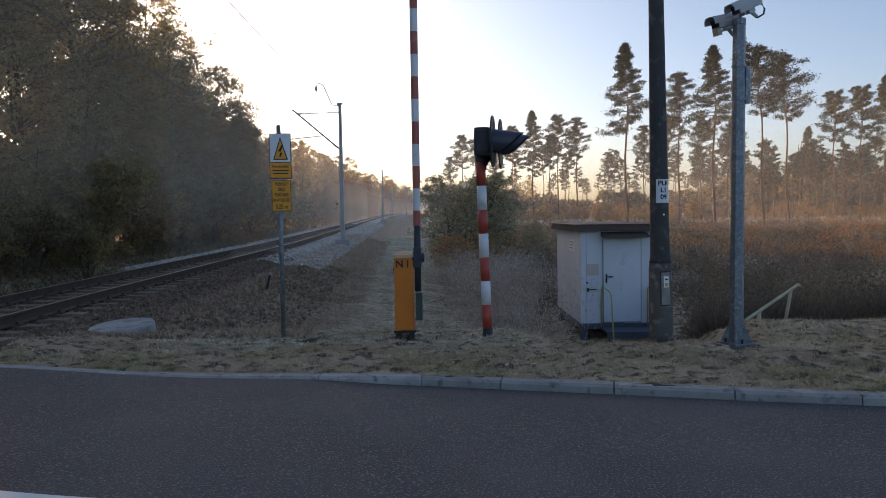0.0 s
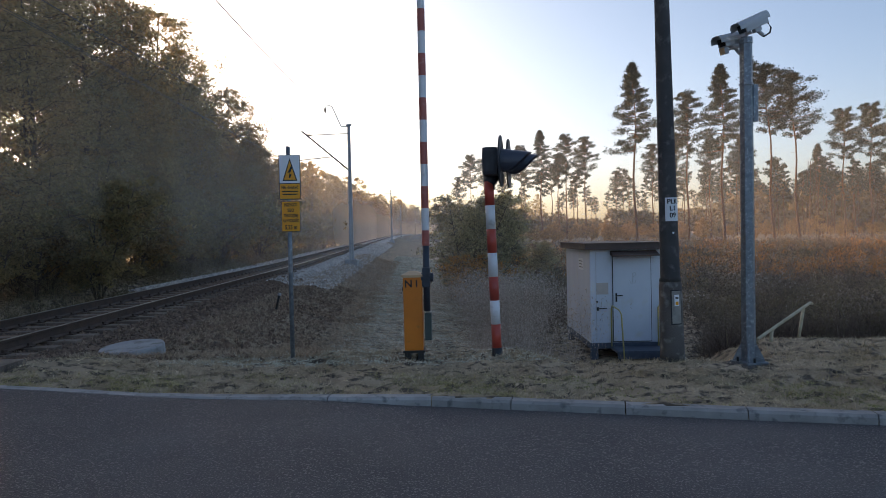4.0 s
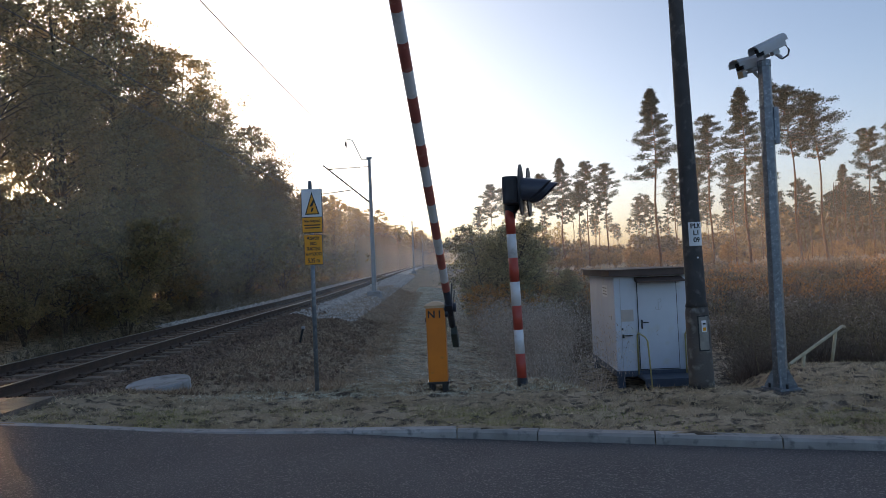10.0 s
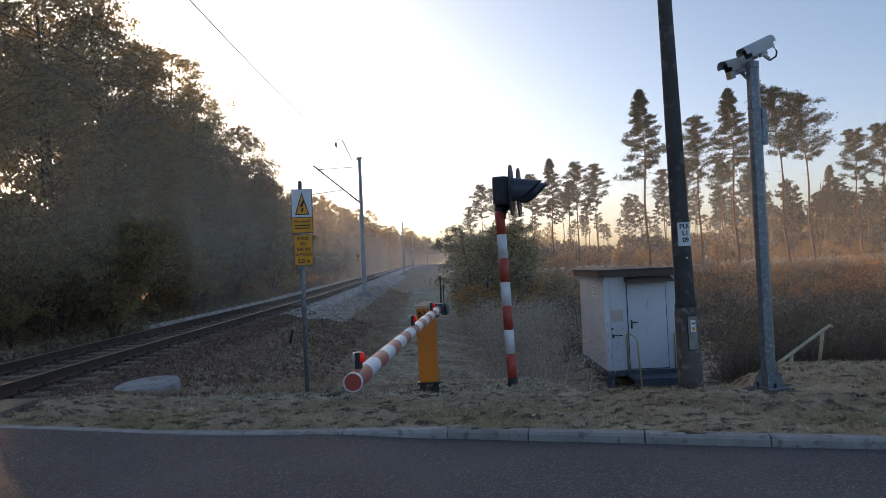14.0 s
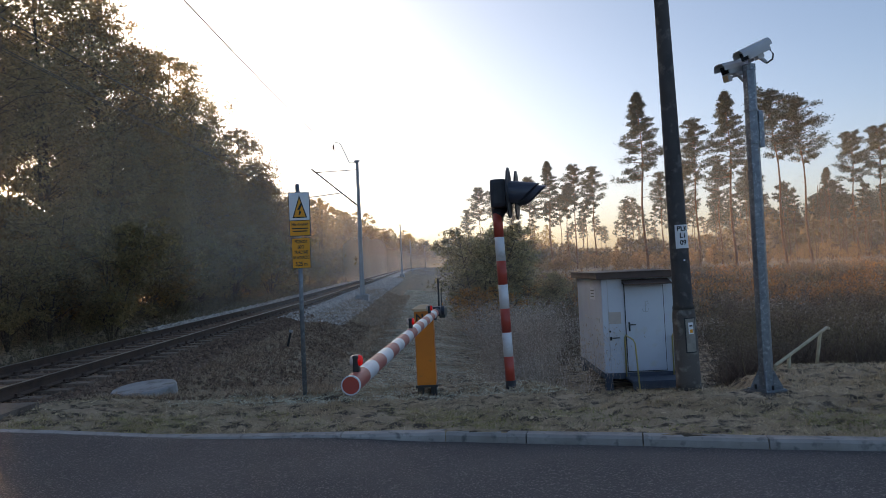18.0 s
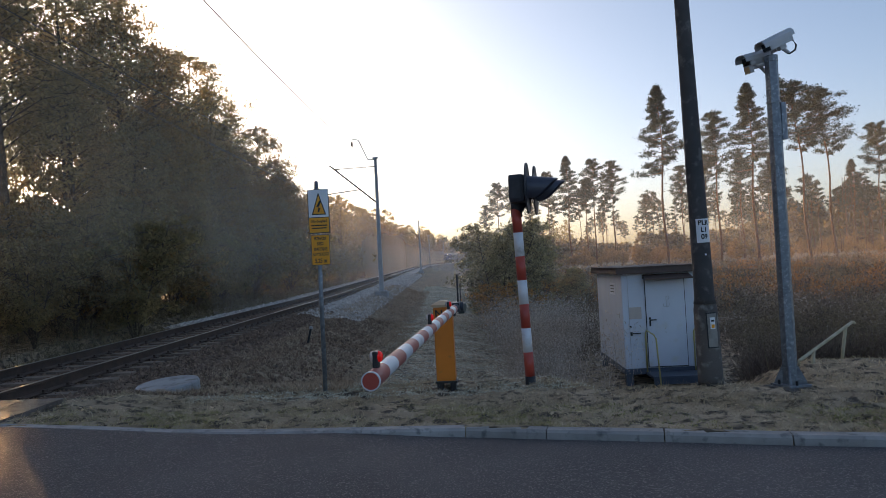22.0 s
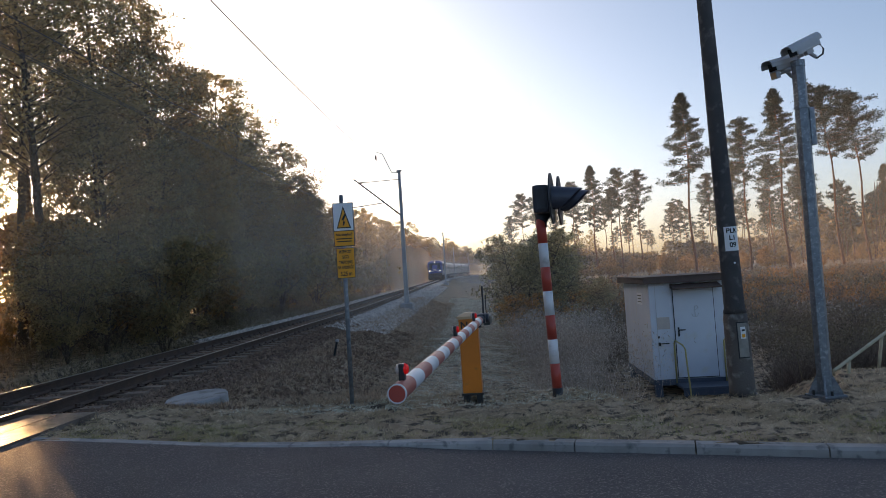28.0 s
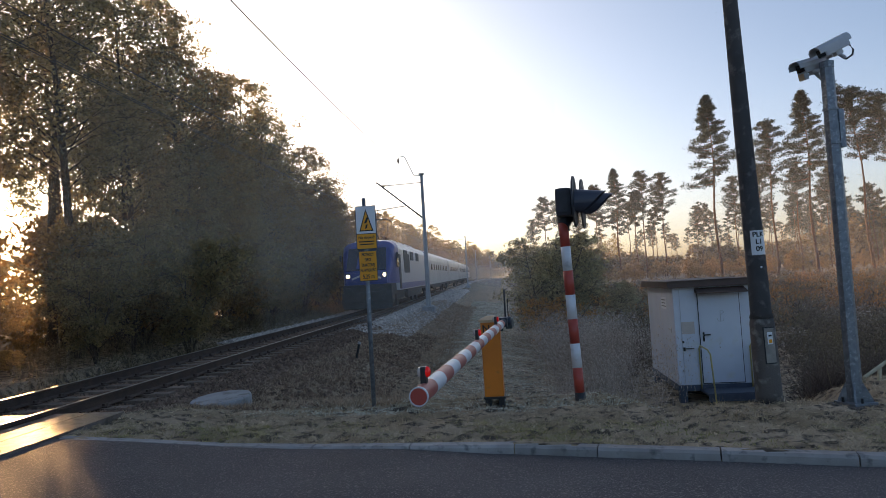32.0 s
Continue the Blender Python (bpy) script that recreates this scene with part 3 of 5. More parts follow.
def build_signal():
    s = empty("traffic_signal", "red and white banded post with dark twin signal lamps", "traffic signal", pose(0.58, 8.97, float(ground_z(0.58, 8.97))))
    part("foot", tube([(0, 0, -0.15), (0, 0, 0.10)], 0.069, 20), M_BLACK, s, smooth=True)
    cuts = [0.10 + 0.318 * k for k in range(8)]
    bands("band", s, (-.0, 0, 0), (-0.03, 0, 1), 0.064, cuts, [M_RED, M_WHITE])
    # housing, two round target boards and two deep hoods; local x is the way the lamps face
    hd = pose(0.06, 0, 2.575, 0, 0, -10)

    def put(ob):
        ob.matrix_basis = hd
        return ob
    put(part("housing", box((-0.08, 0, 0.0), (0.21, 0.60, 0.37), bevel=0.055), M_SIGNAL, s))
    put(part("neck", tube([(-0.125, 0, -0.36), (-0.125, 0, -0.28), (-0.09, 0, -0.16)], [0.074, 0.078, 0.125], 20), M_SIGNAL, s, smooth=True))
    for y, push in ((-0.17, 0.0), (0.19, 0.07)):
        bm = tube([(0.045 + push, y, 0), (0.065 + push, y, 0)], 0.335, 40)
        put(part("target_board", bm, M_SIGNAL, s))
        bm = bmesh.new()
        n = 20
        r0, r1, inner0, inner1 = [], [], [], []
        for k in range(n + 1):
            a = radians(-145 + 290 * k / n)
            cy, cz = math.sin(a), math.cos(a)
            reach = 0.40 - 0.31 * (abs(a) / radians(145)) ** 1.4
            for lst, rr, x in ((r0, 0.165, 0.06 + push), (r1, 0.135, 0.06 + push + reach), (inner0, 0.157, 0.06 + push), (inner1, 0.128, 0.06 + push + reach)):
                lst.append(bm.verts.new((x, y + cy * rr, cz * rr - (0.0 if x < 0.15 else 0.03))))
        for k in range(n):
            bm.faces.new((r0[k], r0[k + 1], r1[k + 1], r1[k]))
            bm.faces.new((inner0[k + 1], inner0[k], inner1[k], inner1[k + 1]))
            bm.faces.new((r1[k], r1[k + 1], inner1[k + 1], inner1[k]))
        put(part("hood", bm, M_HOOD, s))
        put(part("lens", tube([(0.06 + push, y, 0), (0.085 + push, y, 0)], [0.14, 0.12], 24), M_GLASS, s))


PIVOT = Vector((-0.345, 8.85, 1.06))
FALL = Vector((-0.052, -0.9986, 0))   # the way the arm comes down over the road


def build_barrier():
    z0 = float(ground_z(-0.55, 8.81))
    b = empty("barrier_drive", "orange barrier drive cabinet marked N 1 on the grass", "barrier drive", pose(-0.527, 8.96, z0, 0, -0.3, 0))
    for sx in (-.085, .085):
        part("stand_foot", box((sx, 0, 0.03), (0.075, 0.24, 0.2), bevel=0.01), M_BLACK, b)
    for sx in (-.11, .11):
        part("bracket", box((sx, -0.12, 0.05), (0.03, 0.03, 0.15), bevel=0.005), M_BLACK, b)
    part("base_plate", box((0, 0, 0.135), (0.29, 0.33, 0.03), bevel=0.006), M_BLACK, b)
    part("body", box((0, 0, 0.635), (0.25, 0.31, 0.97), bevel=0.012), M_ORANGE, b)
    part("collar", box((0, 0, 1.122), (0.265, 0.325, 0.012), bevel=0.004), M_CREAM, b)
    bm = bmesh.new()
    lo = [bm.verts.new((x, y, 1.128)) for x, y in ((-.145, -.165), (.145, -.165), (.145, .165), (-.145, .165))]
    mid = [bm.verts.new((x, y, 1.150)) for x, y in ((-.145, -.165), (.145, -.165), (.145, .165), (-.145, .165))]
    hi = [bm.verts.new((x, y, 1.195)) for x, y in ((-.05, -.06), (.05, -.06), (.05, .06), (-.05, .06))]
    for r0, r1 in ((lo, mid), (mid, hi)):
        for k in range(4):
            bm.faces.new((r0[k], r0[(k + 1) % 4], r1[(k + 1) % 4], r1[k]))
    bm.faces.new(hi)
    bm.faces.new(lo[::-1])
    part("cap", bm, M_CREAM, b)
    text("lettering", "N", 0.135, pose(-0.052, -0.1575, 1.03, 90, 0, 0), M_INK, b)
    text("lettering", "1", 0.135, pose(0.056, -0.1575, 1.03, 90, 0, 0), M_INK, b)
    part("lock", tube([(-.145, -.05, .96), (-.12, -.05, .96)], 0.03, 12), M_DARKSTEEL, b)
    part("shaft", tube([(0.1, -0.1, 1.04), (0.17, -0.1, 1.04)], 0.05, 16), M_DARKSTEEL, b, smooth=True)


def build_arm():
    """The arm points along local z from its pivot; its lamps sit on local -y when it stands upright."""
    arm = empty("crossing_gate", "red and white striped crossing gate with red lamps", "crossing gate")
    part("holder", tube([(0, 0, -0.45), (0, 0, 0.50)], 0.044, 14), M_DARKSTEEL, arm, smooth=True)
    part("holder_plate", box((0.0, 0, 0.0), (0.10, 0.12, 0.26), bevel=0.01), M_DARKSTEEL, arm)
    part("counterweight", box((0.02, -0.07, -0.64), (0.085, 0.13, 0.36), bevel=0.012), M_GREENBOX, arm)
    part("hub", tube([(-.07, 0, 0), (.09, 0, 0)], 0.06, 16), M_DARKSTEEL, arm)
    cuts = [0.42] + [0.62 + 0.2906 * k for k in range(17)]
    for k, (a, c) in enumerate(zip(cuts, cuts[1:])):
        part("stripe", tube([(0, 0, a), (0, 0, c)], 0.050, 20, cap=False), [M_RED_FADED, M_WHITE][k % 2], arm, smooth=True)
    part("end_cap", tube([(0, 0, 5.24), (0, 0, 5.285)], [0.046, 0.046], 24), M_RED, arm, "dark red round end cap")
    bm = bmesh.new()
    n = 24
    rings = [[bm.verts.new((math.cos(k * math.tau / n) * r, math.sin(k * math.tau / n) * r, z)) for k in range(n)] for r, z in ((.047, 5.27), (.053, 5.27), (.053, 5.29), (.047, 5.29))]
    for q in range(4):
        for k in range(n):
            bm.faces.new((rings[q][k], rings[q][(k + 1) % n], rings[(q + 1) % 4][(k + 1) % n], rings[(q + 1) % 4][k]))
    part("end_ring", bm, M_WHITE, arm)
    for z in (5.12, 2.75, 1.05):
        lamp = part("lamp_case", box((0, 0.085, z), (0.034, 0.11, 0.062), bevel=0.01), M_BLACK, arm)
        part("lens", tube([(-0.036, 0.108, z), (-0.030, 0.108, z), (-0.014, 0.108, z)], [0.016, 0.027, 0.033], 18), M_LENS, lamp, "pale reflector lens")
        part("lens", tube([(0.014, 0.108, z), (0.030, 0.108, z), (0.036, 0.108, z)], [0.033, 0.027, 0.016], 18), M_LAMPRED, lamp, "lit red lens")
    part("antenna", tube([(0.02, 0.06, -0.02), (0.02, 0.42, -0.05)], 0.012, 8), M_BLACK, arm)
    part("cable", tube([(0.06, 0.04, 0.0), (0.05, 0.2, -.08), (0.06, 0.30, -0.03)], 0.006, 6), M_BLACK, arm)
    return arm


def build_warning_sign():
    z0 = float(ground_z(-2.27, 9.21))
    s = empty("warning_sign", "white and yellow overhead wire warning boards on a steel post", "warning sign", pose(-2.235, 9.21, z0, 0, 0.1, 0))
    part("post", tube([(0, 0, -0.2), (0, 0, 2.86 - z0)], 0.030, 16), M_STEEL, s, smooth=True)
    part("post_cap", tube([(0, 0, 2.86 - z0), (0, 0, 2.88 - z0)], [0.033, 0.02], 16), M_STEEL, s)

    def board(name, x, z, w, h, material):
        o = part(name, box((x, -0.045, z), (w, 0.012, h), bevel=0.004), material, s)
        o.matrix_basis = pose(0, 0, 0, 0, 0, 4)
        return o
    top = 2.79 - z0
    board("backing", 0.025, top - 0.325, 0.292, 0.65, M_DARKSTEEL)
    board("upper_board", 0.025, top - 0.21, 0.272, 0.405, M_SIGNWHITE).matrix_basis = pose(0, -0.008, 0, 0, 0, 4)
    board("lower_board", 0.025, top - 0.53, 0.272, 0.215, M_YELLOW).matrix_basis = pose(0, -0.008, 0, 0, 0, 4)
    m = pose(0, 0, 0, 0, 0, 4)
    bm = extrude_outline([(-.10, -.17), (.10, -.17), (0, .16)], "y", -0.0655, -0.0605)
    o = part("triangle", bm, M_INK, s)
    o.matrix_basis = m @ pose(0.03, 0, top - 0.21)
    bm = extrude_outline([(-.08, -.155), (.08, -.155), (0, .118)], "y", -0.0685, -0.063)
    o = part("triangle_field", bm, M_YELLOW, s)
    o.matrix_basis = m @ pose(0.03, 0, top - 0.21)
    bm = extrude_outline([(.022, .04), (-.028, -.055), (.006, -.05), (-.012, -.135), (.012, -.125), (.03, -.07), (.0, -.075), (.045, .03)], "y", -0.0715, -0.066)
    o = part("lightning_bolt", bm, M_INK, s)
    o.matrix_basis = m @ pose(0.025, 0, top - 0.21)
    text("lettering", "Nie dotykać", 0.052, m @ pose(0.025, -0.0605, top - 0.475, 90), M_INK, s, 0.225)
    for k, w in enumerate((0.22, 0.20)):
        part("small_print", box((0.025, -0.0605, top - 0.535 - 0.04 * k), (w, 0.003, 0.016)), M_INK, s).matrix_basis = m
    low = top - 0.68
    board("height_frame", 0.03, low - 0.215, 0.258, 0.445, M_DARKSTEEL)
    board("height_board", 0.03, low - 0.215, 0.242, 0.43, M_YELLOW).matrix_basis = pose(0, -0.008, 0, 0, 0, 4)
    for k, (wd, w) in enumerate((("PRZEWODY", .17), ("SIECI", .085), ("TRAKCYJNEJ", .185), ("NA WYSOKOŚCI", .22))):
        text("lettering", wd, 0.062, m @ pose(0.03, -0.0605, low - 0.05 - 0.077 * k, 90), M_INK, s, w)
    text("lettering", "5,25 m", 0.085, m @ pose(0.03, -0.0605, low - 0.375, 90), M_INK, s, 0.16)
    mid = Matrix.Translation((0, 0, top - 0.555))
    for o in s.children:
        if o.name.split(".")[0] not in ("post", "post_cap"):
            o.matrix_basis = mid @ Matrix.Diagonal((1, 1, 0.945, 1)) @ mid.inverted() @ o.matrix_basis
    for z in (top - .1, top - .55, low - .1, low - .36):
        part("clamp", box((0, -0.02, z), (0.08, 0.05, 0.03), bevel=0.004), M_STEEL, s)


def build_hut():
    h = empty("equipment_hut", "white steel equipment hut on short legs with closed door", "equipment hut", pose(3.07, 15.0, -0.87))
    W, D, H = 1.60, 3.05, 2.11
    part("body", box((W / 2, D / 2, H / 2), (W, D, H), bevel=0.02), M_HUT, h)
    part("base_frame", box((W / 2, D / 2, -0.06), (W + .03, D + .03, 0.13), bevel=0.01), M_BLUEGREY, h)
    part("roof", box((W / 2 - .01, D / 2, H + 0.045), (W + 0.24, D + 0.30, 0.14), bevel=0.012), M_ROOF, h)
    part("roof_sheet", box((W / 2 - .01, D / 2, H + 0.122), (W + 0.28, D + 0.34, 0.018), bevel=0.004), M_ROOF, h)
    for x, y in ((.09, .1), (W - .1, .1), (.09, D - .1), (W - .1, D - .1)):
        part("leg", box((x, y, -0.42), (0.16, 0.16, 0.62), bevel=0.01), M_BLUEGREY, h)
    door = part("door", box((0.93, -0.014, 0.985), (0.84, 0.03, 1.90), bevel=0.008), M_HUT, h)
    for c, s in (((0.505, -.012, .985), (.014, .02, 1.92)), ((1.355, -.012, .985), (.014, .02, 1.92)), ((.93, -.012, 1.945), (.86, .02, .014)), ((.93, -.012, .028), (.86, .02, .014))):
        part("door_gap", box(c, s), M_INK, h)
    part("handle_plate", box((0.575, -0.04, 1.02), (0.035, 0.02, 0.20), bevel=0.004), M_BLACK, door)
    part("handle", box((0.635, -0.075, 1.06), (0.15, 0.025, 0.025), bevel=0.006), M_BLACK, door)
    part("handle_neck", box((0.575, -0.06, 1.06), (0.025, 0.05, 0.025)), M_BLACK, door)
    part("canopy", extrude_outline([(-.30, 1.94), (-.30, 1.975), (0.0, 2.06), (0.0, 1.97)], "x", 0.46, 1.47), M_ROOF, h, "small brown canopy over the door")
    part("bracket", box((0.25, -0.03, 0.78), (0.22, 0.03, 0.02)), M_BLACK, h)
    part("bracket", box((0.16, -0.03, 0.77), (0.04, 0.05, 0.08), bevel=0.006), M_BLACK, h)
    part("keyhole", box((0.15, -0.01, 0.92), (0.04, 0.02, 0.05)), M_BLACK, h)
    part("notice", box((0.27, -0.006, 1.22), (0.27, 0.014, 0.26)), M_NOTICE, h, "faded beige paper notice")
    part("panel_seam", box((0.135, -0.003, 1.05), (0.012, 0.012, 1.98)), M_CASE, h)
    # a painted emblem on the door, plain strokes
    bm = tube([(0.95, -0.032, 1.33), (0.95, -0.032, 1.56)], 0.008, 6)
    tube([(0.95, -.032, 1.55), (1.0, -.032, 1.57), (1.02, -.032, 1.52), (0.96, -.032, 1.47)], 0.008, 6, bm)
    tube([(0.88, -.032, 1.40), (0.90, -.032, 1.34), (0.95, -.032, 1.33), (1.0, -.032, 1.34), (1.02, -.032, 1.40)], 0.008, 6, bm)
    part("emblem", bm, M_CASE, door, "faint painted emblem")
    # notice on the long side, lines that cannot be read
    part("side_label", box((-0.004, .98, 1.74), (0.012, 0.55, 0.27)), M_SIGNWHITE, h)
    for k in range(3):
        part("print_line", box((-0.009, .98, 1.81 - 0.07 * k), (0.008, 0.44 - .06 * (k % 2), 0.018)), M_INK, h)
    for z in (1.15, .62, .3):
        part("rivet_row", box((-0.004, .35, z), (0.012, 0.03, 0.10)), M_CASE, h)
    part("step_plate", box((0.98, -0.36, -0.10), (1.10, 0.66, 0.05), bevel=0.006), M_BLUEGREY, h)
    part("step_apron", box((0.98, -0.68, -0.17), (1.10, 0.03, 0.14), bevel=0.004), M_BLUEGREY, h)
    part("lower_step", box((0.95, -0.86, -0.42), (0.75, 0.26, 0.04), bevel=0.006), M_BLUEGREY, h)
    for x in (.48, 1.48):
        part("step_leg", box((x, -0.62, -0.46), (0.05, 0.05, 0.62)), M_DARKSTEEL, h)
    for x in (0.46, 1.50):
        part("handrail", tube([(x, -.03, -0.1), (x, -.04, 0.78), (x + .01, -0.10, .84), (x + .03, -0.62, .80), (x + .05, -0.72, .72), (x + .07, -0.90, -0.5)], 0.017, 10), M_YELLOWPIPE, h, "yellow tubular handrail", smooth=True)
    return h


def build_lamp_pole():
    p = empty("concrete_pole", "dark tarred concrete pole with a number plate", "utility pole", pose(2.73, 8.38, -0.02, 0, -0.9, 0))
    part("shaft", tube([(0, 0, 1.0), (0, 0, 1.06), (0, 0, 5.2), (0, 0, 8.5)], [0.135, 0.118, 0.082, 0.06], 28), M_POLE, p, smooth=True)
    part("socket", tube([(0, 0, 0.02), (0, 0, 0.10), (0, 0, 0.93), (0, 0, 1.03)], [0.150, 0.148, 0.138, 0.122], 28), M_POLE_LOW, p, smooth=True)
    part("footing", tube([(0, 0, -0.2), (0, 0, 0.035)], [0.165, 0.16], 24), M_BLACK, p)
    curved = lambda r, w, z0, z1, t: extrude_outline([(r * math.sin(a), -r * math.cos(a)) for a in np.linspace(-w, w, 8)] + [((r + t) * math.sin(a), -(r + t) * math.cos(a)) for a in np.linspace(w, -w, 8)], "z", z0, z1)
    turn = pose(0, 0, 0, 0, 0, 10)
    part("number_plate", curved(0.1135, 0.78, 1.745, 2.035, 0.004), M_SIGNWHITE, p).matrix_basis = turn
    for s, z in (("PLK", 1.985), ("L1", 1.90), ("09", 1.815)):
        t = text("stencilled_letters", s, 0.082, pose(0, -0.119, z, 90), M_INK, p)
        for v in t.data.vertices:
            a = v.co.x / 0.112
            v.co = Vector((0.1135 * math.sin(a), v.co.y, v.co.z - 0.1135 + 0.1135 * math.cos(a)))
        t.matrix_basis = turn @ pose(0, -0.119, z, 90)
    part("stud", tube([(0, -.118, 1.60), (0, -.108, 1.60)], 0.012, 8), M_SIGNWHITE, p).matrix_basis = turn
    part("hatch_frame", curved(0.138, 0.50, 0.47, 0.90, 0.008), M_BLACK, p).matrix_basis = turn
    part("hatch", curved(0.141, 0.40, 0.485, 0.885, 0.010), M_HATCH, p, "dented tin hatch cover").matrix_basis = turn
    part("hatch_sticker", curved(0.151, 0.20, 0.70, 0.84, 0.003), M_SIGNWHITE, p, "torn white sticker").matrix_basis = turn
    part("sticker_mark", curved(0.154, 0.12, 0.715, 0.755, 0.003), M_YELLOW, p).matrix_basis = turn
    part("sticker_mark", curved(0.154, 0.12, 0.79, 0.81, 0.003), M_INK, p).matrix_basis = turn


def build_camera_pole():
    p = empty("camera_pole", "galvanised six-sided pole with two surveillance cameras", "camera pole", pose(3.52, 8.02, 0.0, 0, 0.2, 20))
    part("shaft", tube([(0, 0, 0.0), (0, 0, 3.84)], [0.082, 0.072], 6), M_STEEL, p)
    part("base_plate", box((0, 0, 0.02), (0.30, 0.30, 0.025), bevel=0.004), M_STEEL, p)
    for k in range(4):
        a = radians(45 + 90 * k)
        bm = extrude_outline([(0.06, 0.03), (0.175, 0.03), (0.165, 0.07), (0.085, 0.24), (0.06, 0.24)], "y", -0.008, 0.008)
        part("gusset", bm, M_STEEL, p).matrix_basis = pose(0, 0, 0, 0, 0, math.degrees(a))
        part("anchor_bolt", tube([(.135 * math.cos(a + .5), .135 * math.sin(a + .5), -.05), (.135 * math.cos(a + .5), .135 * math.sin(a + .5), .085)], 0.014, 8), M_BLACK, p)
    part("concrete_foot", box((0, 0, -0.06), (0.42, 0.42, 0.13), bevel=0.02), M_POLE_LOW, p)
    part("junction_box", box((0.098, 0.02, 3.10), (0.075, 0.14, 0.44), bevel=0.01), M_STEEL, p, "grey steel junction box")
    for z in (2.93, 3.32):
        part("strap", tube([(0, 0, z - .012), (0, 0, z + .012)], 0.085, 6), M_STEEL, p)
    part("top_collar", tube([(0, 0, 3.80), (0, 0, 3.87)], 0.076, 12), M_STEEL, p)

    def cctv(at, turn, tilt, length, lamp):
        c = empty("surveillance_camera", "grey surveillance camera in a long housing", "surveillance camera", pose(*at) @ pose(0, 0, 0, 0, 0, turn) @ pose(0, 0, 0, 0, tilt, 0))
        L = length
        part("housing", box((L / 2, 0, -0.005), (L, 0.125, 0.115), bevel=0.02), M_CASE, c)
        half = [(.082, -.005), (.080, .045), (.052, .082), (.0, .088)]
        inner = [(.0, .079), (.047, .073), (.072, .041), (.074, -.005)]
        arch = [(-a, b) for a, b in half[:3]] + half[::-1] + inner[::-1] + [(-a, b) for a, b in inner[1:]]
        part("sun_shield", extrude_outline(arch, "x", -0.02, L + 0.085), M_CASE, c)
        part("window", box((L + 0.004, 0, -0.004), (0.012, 0.10, 0.09)), M_GLASS, c)
        part("side_stripe", box((L / 2, -0.0835, 0.004), (L * .9, 0.004, 0.016)), M_DARKSTEEL, c)
        part("mount", box((L * .42, 0, -.075), (.10, .06, .07), bevel=0.01), M_CASE, c)
        part("mount_arm", tube([(L * .42, 0, -.09), (L * .25, 0, -.17)], 0.022, 10), M_CASE, c)
        part("cable", tube([(0.03, 0, -.035), (-.04, 0, -.06), (-.06, 0, -.13), (-.02, 0, -.18), (.08, 0, -.19), (L * .3, 0, -.17)], 0.011, 8), M_BLACK, c, smooth=True)
        if lamp:
            part("infrared_lamp", box((L * .9, -.02, -.10), (0.06, 0.09, 0.085), bevel=0.008), M_CASE, c)
            part("lamp_face", box((L * .9 + .032, -.02, -.10), (0.008, 0.075, 0.07)), M_CREAM, c)
            part("lamp_arm", tube([(L * .9 - .02, -.02, -.10), (L * .42, 0, -.09)], 0.014, 8), M_CASE, c)
        return c
    cctv((3.735, 8.0, 4.085), 200, 24, 0.36, False)
    cctv((3.56, 8.2, 3.92), 205, 15, 0.34, True)
    part("bracket", tube([(0, 0, 3.84), (0.02, 0.0, 3.92), (0.06, -0.02, 3.94)], 0.024, 8), M_CASE, p)
    part("bracket", tube([(0, 0, 3.80), (-0.08, 0.10, 3.79), (-0.10, 0.17, 3.82)], 0.024, 8), M_CASE, p)


def build_small_things():
    lid = empty("manhole_ring", "pale round concrete manhole lid in the frosted grass", "manhole", pose(-4.86, 10.03, float(ground_z(-4.86, 10.03)) + .035, 4.5, -2.5, 0))
    part("cover", tube([(0, 0, -0.05), (0, 0, 0.09), (0, 0, 0.115)], [0.46, 0.46, 0.445], 48), M_CONCRETE, lid)
    part("rim", tube([(0, 0, -0.1), (0, 0, 0.02)], [0.45, 0.45], 40), M_POLE_LOW, lid)
    z = float(ground_z(-4.42, 16.7))
    st = empty("marker_stake", "short dark marker stake with a pale top", "marker stake", pose(-4.45, 16.7, z, 0, 14, 0))
    part("stem", tube([(0, 0, -0.1), (0, 0, 0.40)], [0.030, 0.028], 8), M_BLACK, st)
    part("tip", tube([(0, 0, 0.40), (0, 0, 0.46)], [0.045, 0.045], 10), M_CONCRETE, st)
    r = empty("stair_handrail", "yellowed white pipe handrail by the slope steps", "handrail", pose(4.20, 9.4, 0.0))
    a, b = Vector((0.10, 0.1, 0.05)), Vector((1.45, 1.25, 0.42))
    part("rail", tube([a + Vector((-.02, -.02, -.06)), a, a.lerp(b, .5), b, b + Vector((.05, .04, -.02))], 0.024, 10), M_PIPE, r, smooth=True)
    for t, q in ((0.25, (0.38, .36, -.25)), (0.86, (1.10, 1.0, -.30))):
        part("post", tube([a.lerp(b, t), q], 0.024, 10), M_PIPE, r, smooth=True)
    part("brace", tube([(1.10, 1.0, -.14), (.72, .66, -.24)], 0.022, 8), M_PIPE, r)


